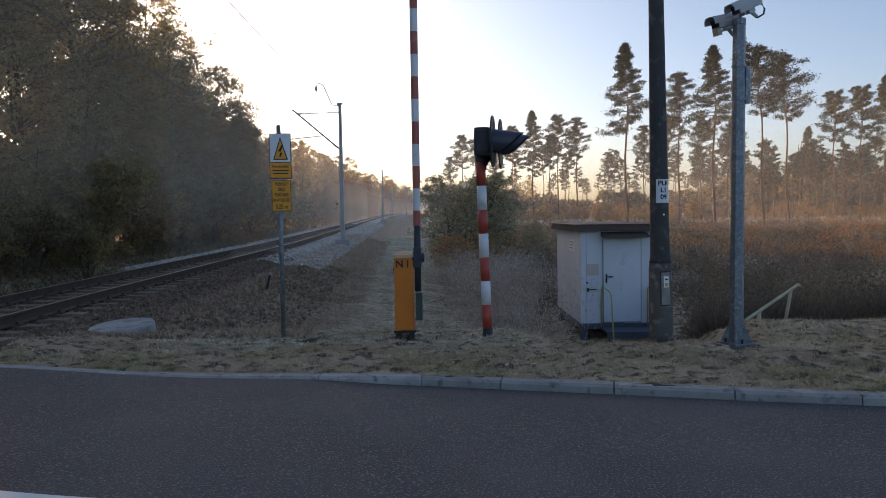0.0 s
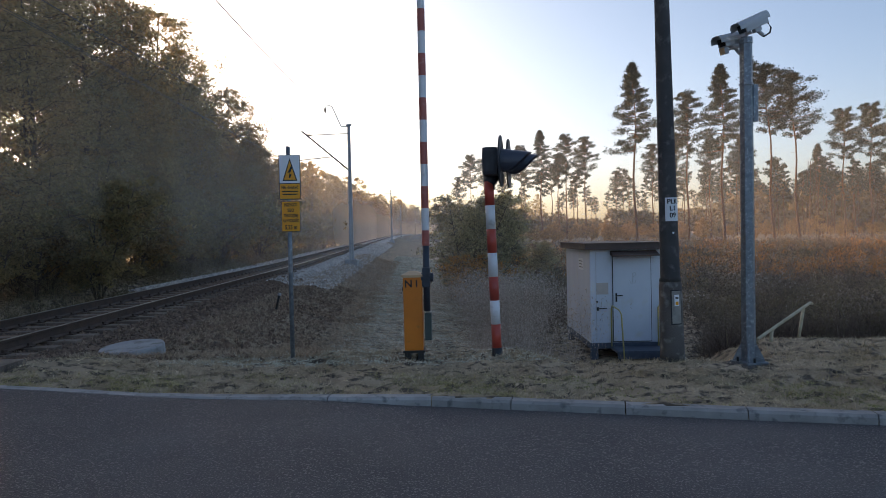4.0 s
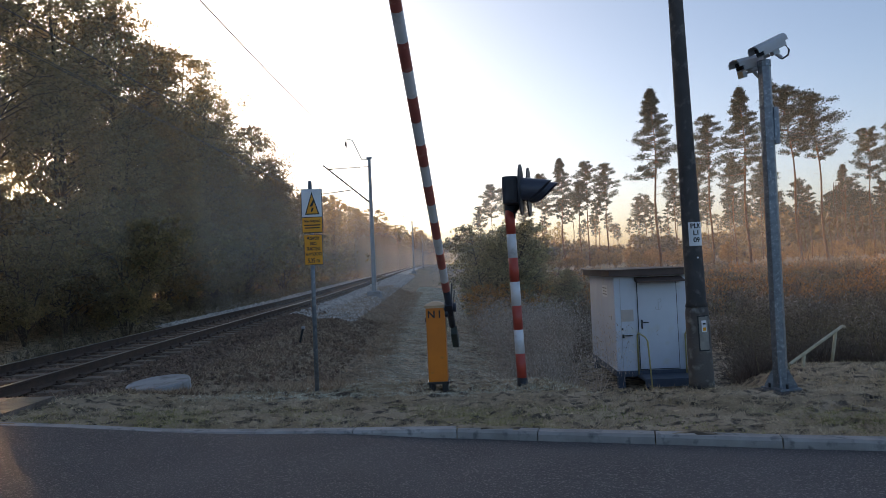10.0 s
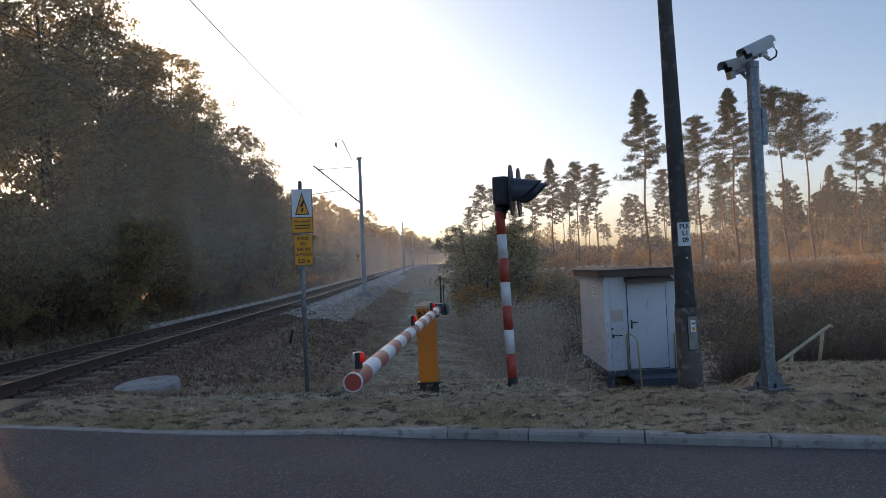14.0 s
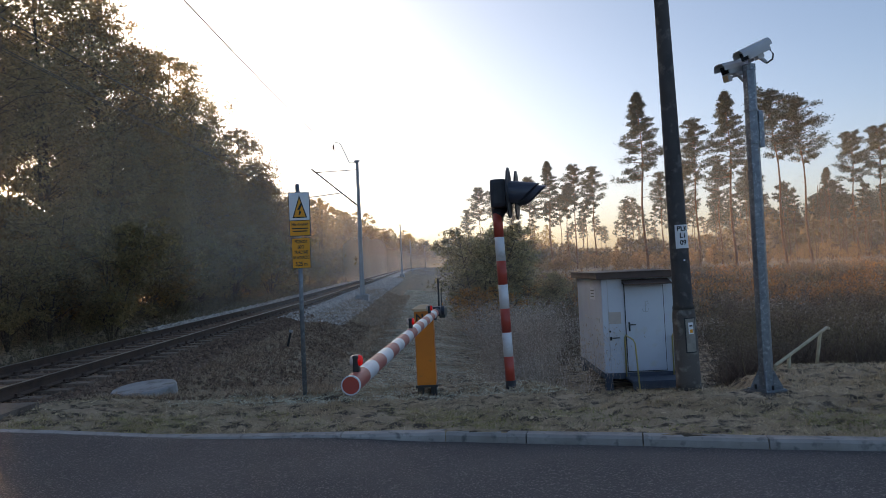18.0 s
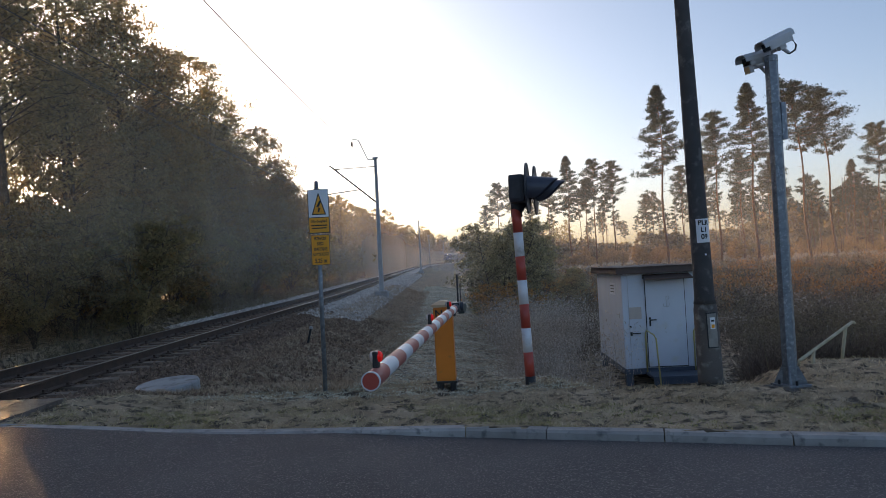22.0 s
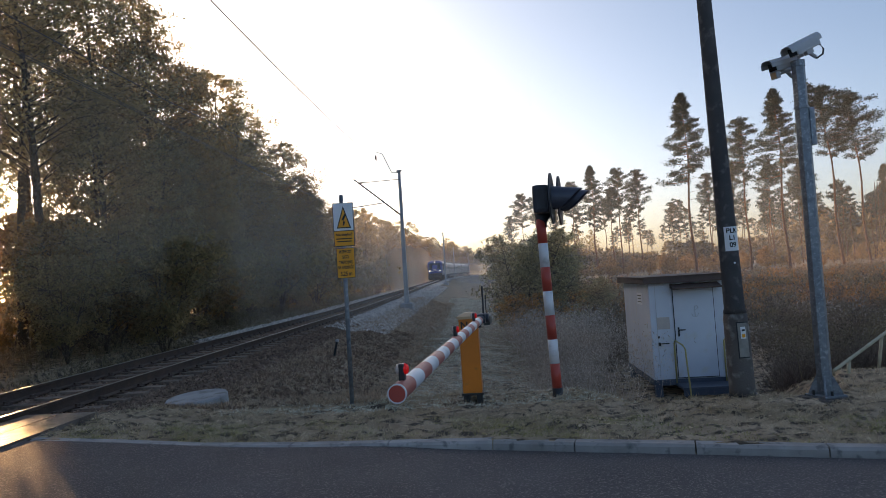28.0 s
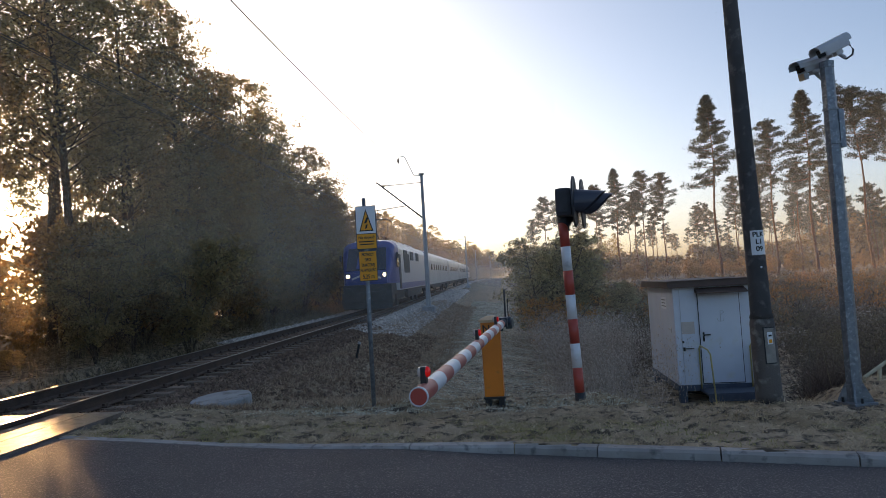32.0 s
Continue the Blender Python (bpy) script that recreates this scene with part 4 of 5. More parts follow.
# ---- overhead line ----
def build_mast(y, far=False):
    x = track_x(y, 2.85)
    z0 = float(rail_z(y)) - 0.30
    m = empty("catenary_mast", "grey steel overhead line mast on a concrete foot", "catenary mast", pose(x, y, z0), "masts along the track")
    part("foundation", box((0, 0, -0.35), (0.75, 0.75, 1.1), bevel=0.04), M_CONCRETE, m)
    part("base_plate", box((0, 0, 0.22), (0.55, 0.40, 0.04)), M_MAST, m)
    for sx in (-.07, .07):
        bm = bmesh.new()
        for a, b2 in (((sx, 0.24), (sx * .45, 8.1)),):
            box_pts = [(a[0] - .06, -.08, a[1]), (a[0] + .06, -.08, a[1]), (a[0] + .06, .08, a[1]), (a[0] - .06, .08, a[1])]
            top_pts = [(b2[0] - .05, -.06, b2[1]), (b2[0] + .05, -.06, b2[1]), (b2[0] + .05, .06, b2[1]), (b2[0] - .05, .06, b2[1])]
            lo = [bm.verts.new(p) for p in box_pts]
            hi = [bm.verts.new(p) for p in top_pts]
            for k in range(4):
                bm.faces.new((lo[k], lo[(k + 1) % 4], hi[(k + 1) % 4], hi[k]))
            bm.faces.new(hi)
        part("leg", bm, M_MAST, m)
    for k in range(14):
        z = 0.5 + .56 * k
        w = .14 - .077 * (z / 8.1)
        part("lattice_bar", box((0, 0, z), (2 * w, .012, .06), (0, 35 if k % 2 else -35, 0)), M_MAST, m)
    part("top_clamp", box((0, 0, 8.05), (0.32, 0.22, 0.10), bevel=0.01), M_MAST, m)
    part("cantilever", tube([(-.08, 0, 5.45), (-2.75, 0, 7.75)], 0.045, 8), M_DARKSTEEL, m)
    part("tie_bar", tube([(-.08, 0, 7.55), (-2.45, 0, 7.5)], 0.024, 8), M_DARKSTEEL, m)
    part("insulator", tube([(-2.2, 0, 7.505), (-2.5, 0, 7.5)], 0.055, 8), M_ROOF, m)
    part("insulator", tube([(-.2, 0, 5.55), (-.48, 0, 5.79)], 0.055, 8), M_ROOF, m)
    part("registration_arm", tube([(-1.05, 0, 6.22), (-2.95, 0, 6.05)], 0.028, 8), M_DARKSTEEL, m)
    part("dropper", tube([(-2.75, 0, 7.75), (-2.78, 0, 6.06)], 0.010, 6), M_WIRE, m)
    part("steady_arm", tube([(-2.9, 0, 6.05), (-2.85, 0, 5.75)], 0.014, 6), M_MAST, m)
    part("feeder_bracket", tube([(-.05, 0, 7.95), (-.45, 0, 7.98), (-.95, 0, 9.15), (-1.3, 0, 9.25), (-1.35, 0, 9.05)], 0.035, 8), M_MAST, m)
    part("feeder_insulator", tube([(-1.35, 0, 9.05), (-1.35, 0, 8.8)], 0.06, 8), M_ROOF, m)
    return m


def wire(name, off, z_at, sag, ys, r, label):
    pts = []
    for a, b in zip(ys, ys[1:]):
        for k in range(16):
            t = k / 16
            y = a + (b - a) * t
            pts.append((track_x(y, off), y, float(rail_z(y)) + z_at - sag * 4 * t * (1 - t)))
    ob = part(name, tube(pts, r, 5), M_WIRE)
    tagged(ob, label, "overhead wire")


MASTS = [-27.0, 39.0, 105.0, 171.0, 237.0, 303.0, 369.0, 435.0]


def build_overhead():
    for y in MASTS:
        build_mast(y)
    wire("contact_wire", 0.07, 5.30, 0.15, MASTS, 0.007, "thin dark contact wire over the track")
    wire("contact_wire", 0.0, 5.30, 0.15, MASTS, 0.007, "thin dark contact wire over the track")
    wire("messenger_wire", 0.0, 7.45, 1.80, MASTS, 0.010, "thin dark messenger wire over the track")
    wire("feeder_wire", 1.5, 8.5, 1.0, MASTS, 0.016, "thin dark feeder wire beside the masts")


# ---- vegetation ----
def tree_mesh(name, height, spread_r, leaves, leaf, material, base=0.25, seed=0, droop=0.0, trunk_r=0.16, clumps=70, shrub=False):
    """A tapered trunk with forking limbs, and leaves in loose clumps round the limb ends. Returns the thing at the origin."""
    r = np.random.default_rng(seed)
    global rng
    keep, rng = rng, r
    tree = empty(name, "", "")
    bm = bmesh.new()
    tips = []
    stems = 4 if shrub else 1
    for s in range(stems):
        lean = r.normal(size=2) * (0.22 if shrub else 0.035)
        pts, rad = [], []
        for k in range(9):
            t = k / 8
            pts.append((lean[0] * height * t + 0.05 * height * math.sin(3 * t + seed) * t * 0.5, lean[1] * height * t + 0.04 * height * math.sin(2.3 * t + seed * 2) * t * 0.5, height * 0.96 * t - 0.1))
            rad.append(trunk_r * (1 - 0.93 * t) * (0.4 if shrub else 1) + 0.01)
        tube(pts, rad, 7, bm)
        n = clumps // stems
        for j in range(n):
            t = base + (1 - base) * (j + r.random()) / n
            i = min(int(t * 8), 7)
            p = np.array(pts[i]) + (np.array(pts[i + 1]) - np.array(pts[i])) * (t * 8 - i)
            a = r.random() * math.tau
            prof = math.sin(math.pi * min(1, (t - base) / (1 - base) * 0.80 + 0.18)) ** 0.7
            ln = spread_r * prof * (0.45 + 0.6 * r.random())
            up = (0.75 - droop - 0.6 * t) * ln
            tip = p + np.array([math.cos(a) * ln, math.sin(a) * ln, up])
            mid = (p + tip) / 2 + np.array([0, 0, 0.12 * ln])
            tube([p, mid, tip], [0.012 + 0.022 * trunk_r / 0.16 * (1 - t), 0.012, 0.004], 3, bm, cap=False)
            tips.append((mid * 0.35 + tip * 0.65, tip, ln))
    per = max(leaves // max(len(tips), 1), 1)
    cs = []
    for mid, tip, ln in tips:
        k = int(per * (0.5 + r.random()))
        sub = 6
        subc = mid + (tip - mid) * r.random((sub, 1)) * 1.25 + r.normal(size=(sub, 3)) * np.array([1, 1, 0.7]) * (0.14 * ln + 0.10)
        if leaves > 5000:
            for q in subc[:4]:
                tube([mid, (mid + q) / 2 + np.array([0, 0, 0.04]), q], [0.012, 0.008, 0.004], 3, bm, cap=False)
        pick = (sub * r.random(k) ** 1.35).astype(int)
        cs.append(subc[pick] + r.normal(size=(k, 3)) * np.array([0.19, 0.19, 0.11]) * (0.42 + 0.31 * ln) * (0.8 if shrub else 1.0))
    part("trunk", bm, M_BARK, tree)
    c = np.concatenate(cs)
    c[:, 2] = np.maximum(c[:, 2], 0.12)
    n = len(c)
    a = unit(n)
    b = np.cross(a, unit(n))
    b /= np.linalg.norm(b, axis=1, keepdims=True) + 1e-9
    s = leaf * (0.55 + 0.9 * r.random((n, 1)))
    quads_mesh("crown", c, a * s, b * s * 0.5, material, tree)
    rng = keep
    return tree


def pine_mesh(name, height, crown_from, spread_r, clumps, leaf, seed, bend=0.0, cone=False, leaves=26):
    r = np.random.default_rng(seed)
    tree = empty(name, "", "")
    bm = bmesh.new()
    pts = [(bend * height * (k / 10) ** 1.5, 0.01 * height * math.sin(k + seed), height * 0.97 * k / 10 - .2) for k in range(11)]
    tube(pts, [0.21 * (1 - 0.085 * k) for k in range(11)], 8 if leaves > 20 else 5, bm)
    cs = []
    for j in range(clumps):
        t = crown_from + (1 - crown_from) * ((j + r.random()) / clumps) ** 0.8
        i = min(int(t * 10), 9)
        p = np.array(pts[i]) + (np.array(pts[i + 1]) - np.array(pts[i])) * (t * 10 - i)
        q = (t - crown_from) / (1 - crown_from)
        prof = (1 - q) * 0.9 + 0.12 if cone else (0.35 + 0.75 * math.sin(math.pi * (0.18 + 0.75 * q)))
        a = r.random() * math.tau
        ln = spread_r * prof * (0.45 + 0.65 * r.random())
        tip = p + np.array([math.cos(a) * ln, math.sin(a) * ln, ln * (0.32 - (0.35 if cone else 0.1) * (1 - q))])
        mid = (p + tip) / 2 - np.array([0, 0, 0.05 * ln])
        tube([p, mid, tip], [0.05, 0.035, 0.01], 4 if leaves > 20 else 3, bm, cap=False)
        for w, m in ((0.4, 0.4), (0.65, 0.7), (0.86, 0.9), (1.02, 0.8)):
            cc = p + (tip - p) * w
            k = int(leaves * m)
            cs.append(cc + r.normal(size=(k, 3)) * np.array([0.27, 0.27, 0.17]) * (0.50 + 0.24 * ln))
    for _ in range(5):  # dead stubs under the crown
        t = crown_from * (0.6 + 0.4 * r.random())
        p = np.array([bend * height * t ** 1.5, 0, height * t])
        a = r.random() * math.tau
        tube([p, p + np.array([math.cos(a) * 1.4, math.sin(a) * 1.4, 0.25])], [0.03, 0.008], 4, bm, cap=False)
    part("trunk", bm, M_PINEBARK, tree)
    c = np.concatenate(cs)
    n = len(c)
    a = r.normal(size=(n, 3)) * np.array([1, 1, 0.8])
    a /= np.linalg.norm(a, axis=1, keepdims=True)
    b = np.cross(a, r.normal(size=(n, 3)))
    b /= np.linalg.norm(b, axis=1, keepdims=True) + 1e-9
    s = leaf * (0.6 + 0.8 * r.random((n, 1)))
    quads_mesh("crown", c, a * s, b * s * 0.33, M_NEEDLE, tree)
    return tree


def plant(proto, x, y, turn, size, label, category, group, tilt=0.0, z=None):
    zz = float(ground_z(x, y)) if z is None else z
    ob = copy_thing(proto, pose(x, y, zz, tilt, 0, turn))
    ob.scale = (size, size, size)
    return tagged(ob, label, category, group)


def drop_proto(proto):
    for o in (*proto.children_recursive, proto):
        bpy.data.objects.remove(o)


def build_left_wood():
    kinds = [tree_mesh("broadleaf_tree", 15.0, 3.4, 13500, 0.078, M_LEAF, 0.30, 11, clumps=110),
             tree_mesh("broadleaf_tree", 16.5, 3.1, 13500, 0.078, M_LEAF_DARK, 0.30, 12, clumps=110),
             tree_mesh("broadleaf_tree", 13.0, 3.3, 12000, 0.078, M_LEAF_GOLD, 0.28, 13, clumps=100)]
    far_kinds = [tree_mesh("broadleaf_tree", 15.0, 3.4, 1600, 0.215, M_LEAF, 0.20, 14, clumps=60),
                 tree_mesh("broadleaf_tree", 16.5, 3.1, 1600, 0.215, M_LEAF_DARK, 0.22, 15, clumps=60),
                 tree_mesh("broadleaf_tree", 13.0, 3.3, 1600, 0.215, M_LEAF_GOLD, 0.20, 16, clumps=60)]
    high = tree_mesh("broadleaf_tree", 16.0, 3.3, 13000, 0.075, M_LEAF, 0.34, 17, clumps=90)
    far_shrubs = [tree_mesh("shrub", 4.2, 2.2, 900, 0.19, M_LEAF_DARK, 0.04, 24, clumps=40, shrub=True, trunk_r=0.07),
                  tree_mesh("shrub", 3.4, 2.0, 900, 0.19, M_LEAF_GOLD, 0.04, 25, clumps=40, shrub=True, trunk_r=0.07)]
    shrubs = [tree_mesh("shrub", 4.2, 2.2, 7500, 0.068, M_LEAF_DARK, 0.04, 21, clumps=60, shrub=True, trunk_r=0.07),
              tree_mesh("shrub", 3.4, 2.0, 5000, 0.085, M_LEAF_GOLD, 0.04, 22, clumps=60, shrub=True, trunk_r=0.07),
              tree_mesh("bush", 4.8, 1.55, 16000, 0.055, M_LEAF_BUSH, 0.03, 23, clumps=120, shrub=True, trunk_r=0.06),
              tree_mesh("bush", 3.2, 1.6, 6000, 0.045, M_LEAF_RUST, 0.05, 26, clumps=80, shrub=True, trunk_r=0.05)]
    labels = ["tall broadleaf tree with dull green autumn leaves by the track", "tall dark green broadleaf tree by the track", "broadleaf tree with golden brown leaves by the track"]
    r = np.random.default_rng(5)
    k = 0
    for row, (u0, step, grow) in enumerate(((-13.6, 3.4, 0.92), (-17.5, 4.2, 1.05), (-23.0, 7.5, 0.95), (-31.0, 9.0, 0.85))):
        y = 1.0 + row
        r = np.random.default_rng(50 + row)
        while y < (340, 330, 300, 300)[row]:
            u = u0 + r.normal() * 0.9
            x = u - SLANT * y + float(bend(y))
            near_sun = abs(x * 0.768 + y * 0.640)
            if near_sun < (0.5, 0.6, 1.8, 1.8)[row]:
                y += 1.2
                continue
            along = y * 13.6 / abs(u0)
            pick = int(r.choice([0, 1, 2], p=[.40, .28, .32] if along < 40 else [.22, .08, .70]))
            proto = high if near_sun < 2.6 else (kinds if y < (62, 46, 0, 0)[row] else far_kinds)[pick]
            plant(proto, x, y, r.random() * 360, grow * (0.92 + 0.25 * r.random()) * float(np.interp(along, (0, 36, 44, 54, 75, 95, 170), (1, 1, .86, .70, .72, .82, 1))), labels[0 if proto is high else pick], "tree", "trees along the track")
            y += step * (0.75 + 0.5 * r.random()) * (1 + max(0, y - 40) / 130)
            k += 1
    for x, y, size in ((-17.0, 48.0, .98), (-16.6, 53.5, .74)):
        plant(kinds[2], x, y, 40, size, "airy broadleaf tree with golden brown leaves by the track", "tree", "trees along the track")
    for k in range(13):  # younger trees leaning out of the wood edge
        y = 13.0 + 2.9 * k + r.random()
        x = -12.3 - 0.8 * r.random() - SLANT * y
        if abs(x * 0.768 + y * 0.640) > 2.6:
            pick = k % 3
            plant(kinds[pick], x, y, r.random() * 360, (0.50 + 0.16 * r.random()) * (1.0 if pick < 2 else 1.1), "young broadleaf tree leaning out of the wood edge", "tree", "trees along the track")
    plant(kinds[0], -15.7, 39.5, 75, .90, labels[0], "tree", "trees along the track")
    y = 6.0
    while y < 300:
        u = -11.2 - abs(r.normal()) * 1.2
        pick = int(r.random() < 0.35)
        size = 0.7 + 0.5 * r.random()
        across = abs((u - SLANT * y) * 0.768 + y * 0.640)
        size *= 0.22 if across < 1.4 else 0.6 if across < 2.4 else 1.0
        plant((shrubs if y < 40 else far_shrubs)[pick], u - SLANT * y + float(bend(y)), y, r.random() * 360, size, ["dense dark green shrub at the wood edge", "shrub with yellow and brown leaves at the wood edge"][pick], "shrub", "shrubs along the track")
        y += 1.5 + r.random() * 1.0 + max(0, y - 40) * 0.03
    for k in range(46):
        y = 1 + 55 * r.random()
        x = -15.5 - 32 * r.random() - SLANT * y
        size = 0.8 + 0.7 * r.random()
        if abs(x * 0.768 + y * 0.640) < 2.4:
            size *= 0.5
        plant(far_shrubs[int(r.random() < .4)], x, y, r.random() * 360, size, "low leafy undergrowth shrub inside the wood", "shrub", "shrubs in the wood")
    for k in range(90):
        y = -5 + 85 * r.random()
        x = -52 - 40 * r.random() - SLANT * y
        plant(far_shrubs[int(r.random() < .4)], x, y, r.random() * 360, 1.7 + 0.6 * r.random(), "tall leafy thicket deep inside the wood", "thicket", "thicket in the wood")
    # bushes and saplings round the gap through which the sun shines, placed along and across its line
    gap = tree_mesh("sapling", 3.9, 1.25, 2600, 0.075, M_LEAF_GOLD, 0.60, 32, clumps=40, trunk_r=0.04)
    for along, across, size in ((24.0, 1.6, 1.12), (24.4, -1.7, 1.12), (32.0, 1.6, 1.42), (32.5, -1.9, 1.45)):
        x, y = -0.640 * along + 0.768 * across, 0.768 * along + 0.640 * across
        plant(gap, x, y, r.random() * 360, size, "slender young golden-leaved tree at the wood edge", "sapling", "saplings at the wood edge")
    for along, across, size in ((23.5, 3.2, .95), (23.0, -3.0, .95), (26.5, 3.6, 1.1), (27.0, -3.3, 1.1), (31.0, 3.4, 1.25), (30.0, -3.4, 1.25), (38.0, 0.4, .55), (40.0, 3.0, 1.4), (41.0, -3.2, 1.4), (47.0, 0.0, .65), (24.0, 5.0, 1.0), (29.0, 0.3, .38)):
        x, y = -0.640 * along + 0.768 * across, 0.768 * along + 0.640 * across
        plant(shrubs[int(r.random() < .4)], x, y, r.random() * 360, size, "leafy shrub in the gap of the wood edge", "shrub", "shrubs along the track")
    drop_proto(gap)
    # right-hand bushes beyond the grass path
    for x, y, s, p in ((0.70, 28.0, .97, 2), (1.35, 29.6, .85, 2), (0.95, 25.4, .66, 3), (1.9, 34, 1.0, 2), (1.5, 44, 1.0, 2), (2.35, 27.5, .46, 2), (1.6, 60, 1.1, 2), (4.6, 34, .5, 2)):
        plant(shrubs[p], x, y, r.random() * 360, s, ["dark bush", "small bush with orange leaves beside the path", "dense olive brown bush beside the grass path", "small bush with orange leaves beside the path"][p], "bush", "bushes by the path")
    # trees that close the far end of the line
    for k in range(34):
        y = 360 + 200 * r.random()
        x = track_x(y) + (-34 + 70 * r.random())
        if abs(x - track_x(y)) < 4.5:
            x += 11
        plant(far_kinds[int(r.random() < .5) * 2], x, y, r.random() * 360, 1.0 + 0.2 * r.random(), "distant hazy broadleaf tree at the end of the line", "tree", "far trees")
    for k in range(64):
        y = 235 + 150 * r.random()
        x = track_x(y) + (-26 + 74 * r.random())
        if abs(x - track_x(y)) < 5.0:
            x += 12
        plant(far_kinds[int(r.random() * 3)], x, y, r.random() * 360, 0.85 + 0.25 * r.random(), "distant hazy broadleaf tree beyond the bushes", "tree", "far trees")
    # golden young growth under the pines
    gold = tree_mesh("sapling", 4.0, 1.3, 800, 0.15, M_LEAF_TAN, 0.06, 31, clumps=40, trunk_r=0.05)
    for k in range(230):
        y = 112 + 80 * r.random()
        x = y * (0.05 + 0.74 * r.random())
        plant(gold, x, y, r.random() * 360, 0.4 + 0.65 * r.random() ** 2, "young golden-leaved tree under the pines", "sapling", "saplings under the pines")
    for p in kinds + far_kinds + shrubs + far_shrubs + [gold, high]:
        drop_proto(p)


def build_pines():
    kinds = [pine_mesh("pine_tree", 26.0, 0.60, 3.0, 64, 0.16, 41, leaves=70), pine_mesh("pine_tree", 26.0, 0.52, 4.0, 84, 0.16, 42, cone=True, leaves=64),
             pine_mesh("pine_tree", 26.0, 0.62, 3.8, 64, 0.16, 43, bend=-0.07, leaves=74), pine_mesh("pine_tree", 24.0, 0.62, 2.8, 32, 0.42, 44, leaves=11)]
    label = "tall slender pine with bare reddish trunk in mist"
    # azimuth as x/y, distance, kind, size, turn
    singles = [(0.274, 93, 1, 1.0), (0.352, 106, 0, .93), (0.404, 95, 1, 1.0), (0.478, 94, 2, .97), (0.515, 97, 2, .95), (0.582, 128, 0, .95), (0.622, 120, 0, .93),
               (0.135, 171, 1, 1.1), (0.172, 180, 0, 1.1), (0.20, 186, 0, 1.1), (0.247, 235, 0, .9), (0.105, 205, 0, 1.12), (0.03, 200, 0, 1.0), (0.06, 205, 2, .95), (0.012, 245, 0, .9), (0.16, 160, 0, .8),
               (0.335, 150, 0, .9), (0.385, 140, 0, .85), (0.43, 150, 0, .9), (0.545, 150, 1, .8), (0.30, 165, 0, .9), (0.66, 112, 1, .95), (0.70, 125, 0, 1.0), (0.75, 105, 0, 1.0), (0.08, 230, 0, .9)]
    r = np.random.default_rng(9)
    for a, d, k, s in singles:
        plant(kinds[k], a * d, d, r.random() * 40, s, label, "pine", "pines in the clearing")
    for k in range(330):
        d = 150 + 200 * r.random()
        a = 0.02 + 0.95 * r.random() ** 0.5
        if a < .42:
            d += 110 * r.random()
        plant(kinds[3], a * d, d, r.random() * 360, (0.8 + 0.3 * r.random()) * (1.0 - 0.24 * float(sstep(.30, .50, a))), "distant pine trunk and crown in pale mist", "pine", "far pine wood")
    for p in kinds:
        drop_proto(p)
    low = tree_mesh("thicket", 5.0, 3.2, 800, 0.42, M_LEAF_OLIVE, 0.03, 51, clumps=30, shrub=True, trunk_r=0.07)
    for k in range(210):
        d = 190 + 160 * r.random()
        a = -0.02 + 1.0 * r.random() ** 0.7
        plant(low, a * d, d, r.random() * 360, (0.9 + 0.8 * r.random()) * (1.0 + 0.9 * sstep(.25, .6, a)), "hazy brown thicket under the far pines", "thicket", "far thicket")
    drop_proto(low)
    # a steel lattice tower far off in the wood
    t = empty("lattice_tower", "small rusty lattice tower in the misty wood", "lattice tower", pose(0.535 * 150, 150, 0.5))
    for sx, sy in ((-1, -1), (1, -1), (1, 1), (-1, 1)):
        part("leg", tube([(sx * 1.0, sy * 1.0, 0), (sx * .5, sy * .5, 16)], 0.07, 5), M_ROOF, t)
    for k in range(10):
        z0, z1 = 1.6 * k, 1.6 * (k + 1)
        w0, w1 = 1.0 - .5 * z0 / 16, 1.0 - .5 * z1 / 16
        s = 1 if k % 2 else -1
        part("brace", tube([(-s * w0, -w0, z0), (s * w1, -w1, z1)], 0.05, 4), M_ROOF, t)
        part("brace", tube([(w0, -s * w0, z0), (w1, s * w1, z1)], 0.05, 4), M_ROOF, t)


def blades(name, x, y, h, w, material, label, lean=0.5, category="grass"):
    clear = (x + 4.86) ** 2 + (y - 10.03) ** 2 > 0.25
    x, y, h, w = x[clear], y[clear], h[clear], w[clear]
    n = len(x)
    z = ground_z(x, y)
    base = np.stack([x, y, z - 0.01], -1)
    up = np.stack([rng.normal(size=n) * lean, rng.normal(size=n) * lean, np.ones(n)], -1)
    up /= np.linalg.norm(up, axis=1, keepdims=True)
    side = np.stack([rng.normal(size=n), rng.normal(size=n), np.zeros(n)], -1)
    side /= np.linalg.norm(side, axis=1, keepdims=True)
    ob = quads_mesh(name, base, up * h[:, None], side * w[:, None], material, tri=True)
    tagged(ob, label, category, kind="stuff")


def tufts(n, x0, x1, y0, y1, per=9, r=0.05):
    cx, cy = x0 + (x1 - x0) * rng.random(n), y0 + (y1 - y0) * rng.random(n)
    return (np.repeat(cx, per) + rng.normal(size=n * per) * r, np.repeat(cy, per) + rng.normal(size=n * per) * r)


def build_grass():
    def verge_pts(n, per, reach=3.2):
        x, _ = tufts(n, -5.2, 10, 0, 1, per)
        y = kerb_y(x) + 0.16 + np.repeat(rng.random(n), per) * reach + rng.normal(size=n * per) * 0.05
        return x, np.maximum(y, kerb_y(x) + 0.16)
    x, y = verge_pts(17000, 8)
    lie = np.sin(3.1 * x + 1.3 * np.sin(2.7 * y)) + np.sin(4.3 * y + 1.1 * x) + 0.7 * rng.normal(size=len(x)) > -0.5
    x, y = x[lie], y[lie]
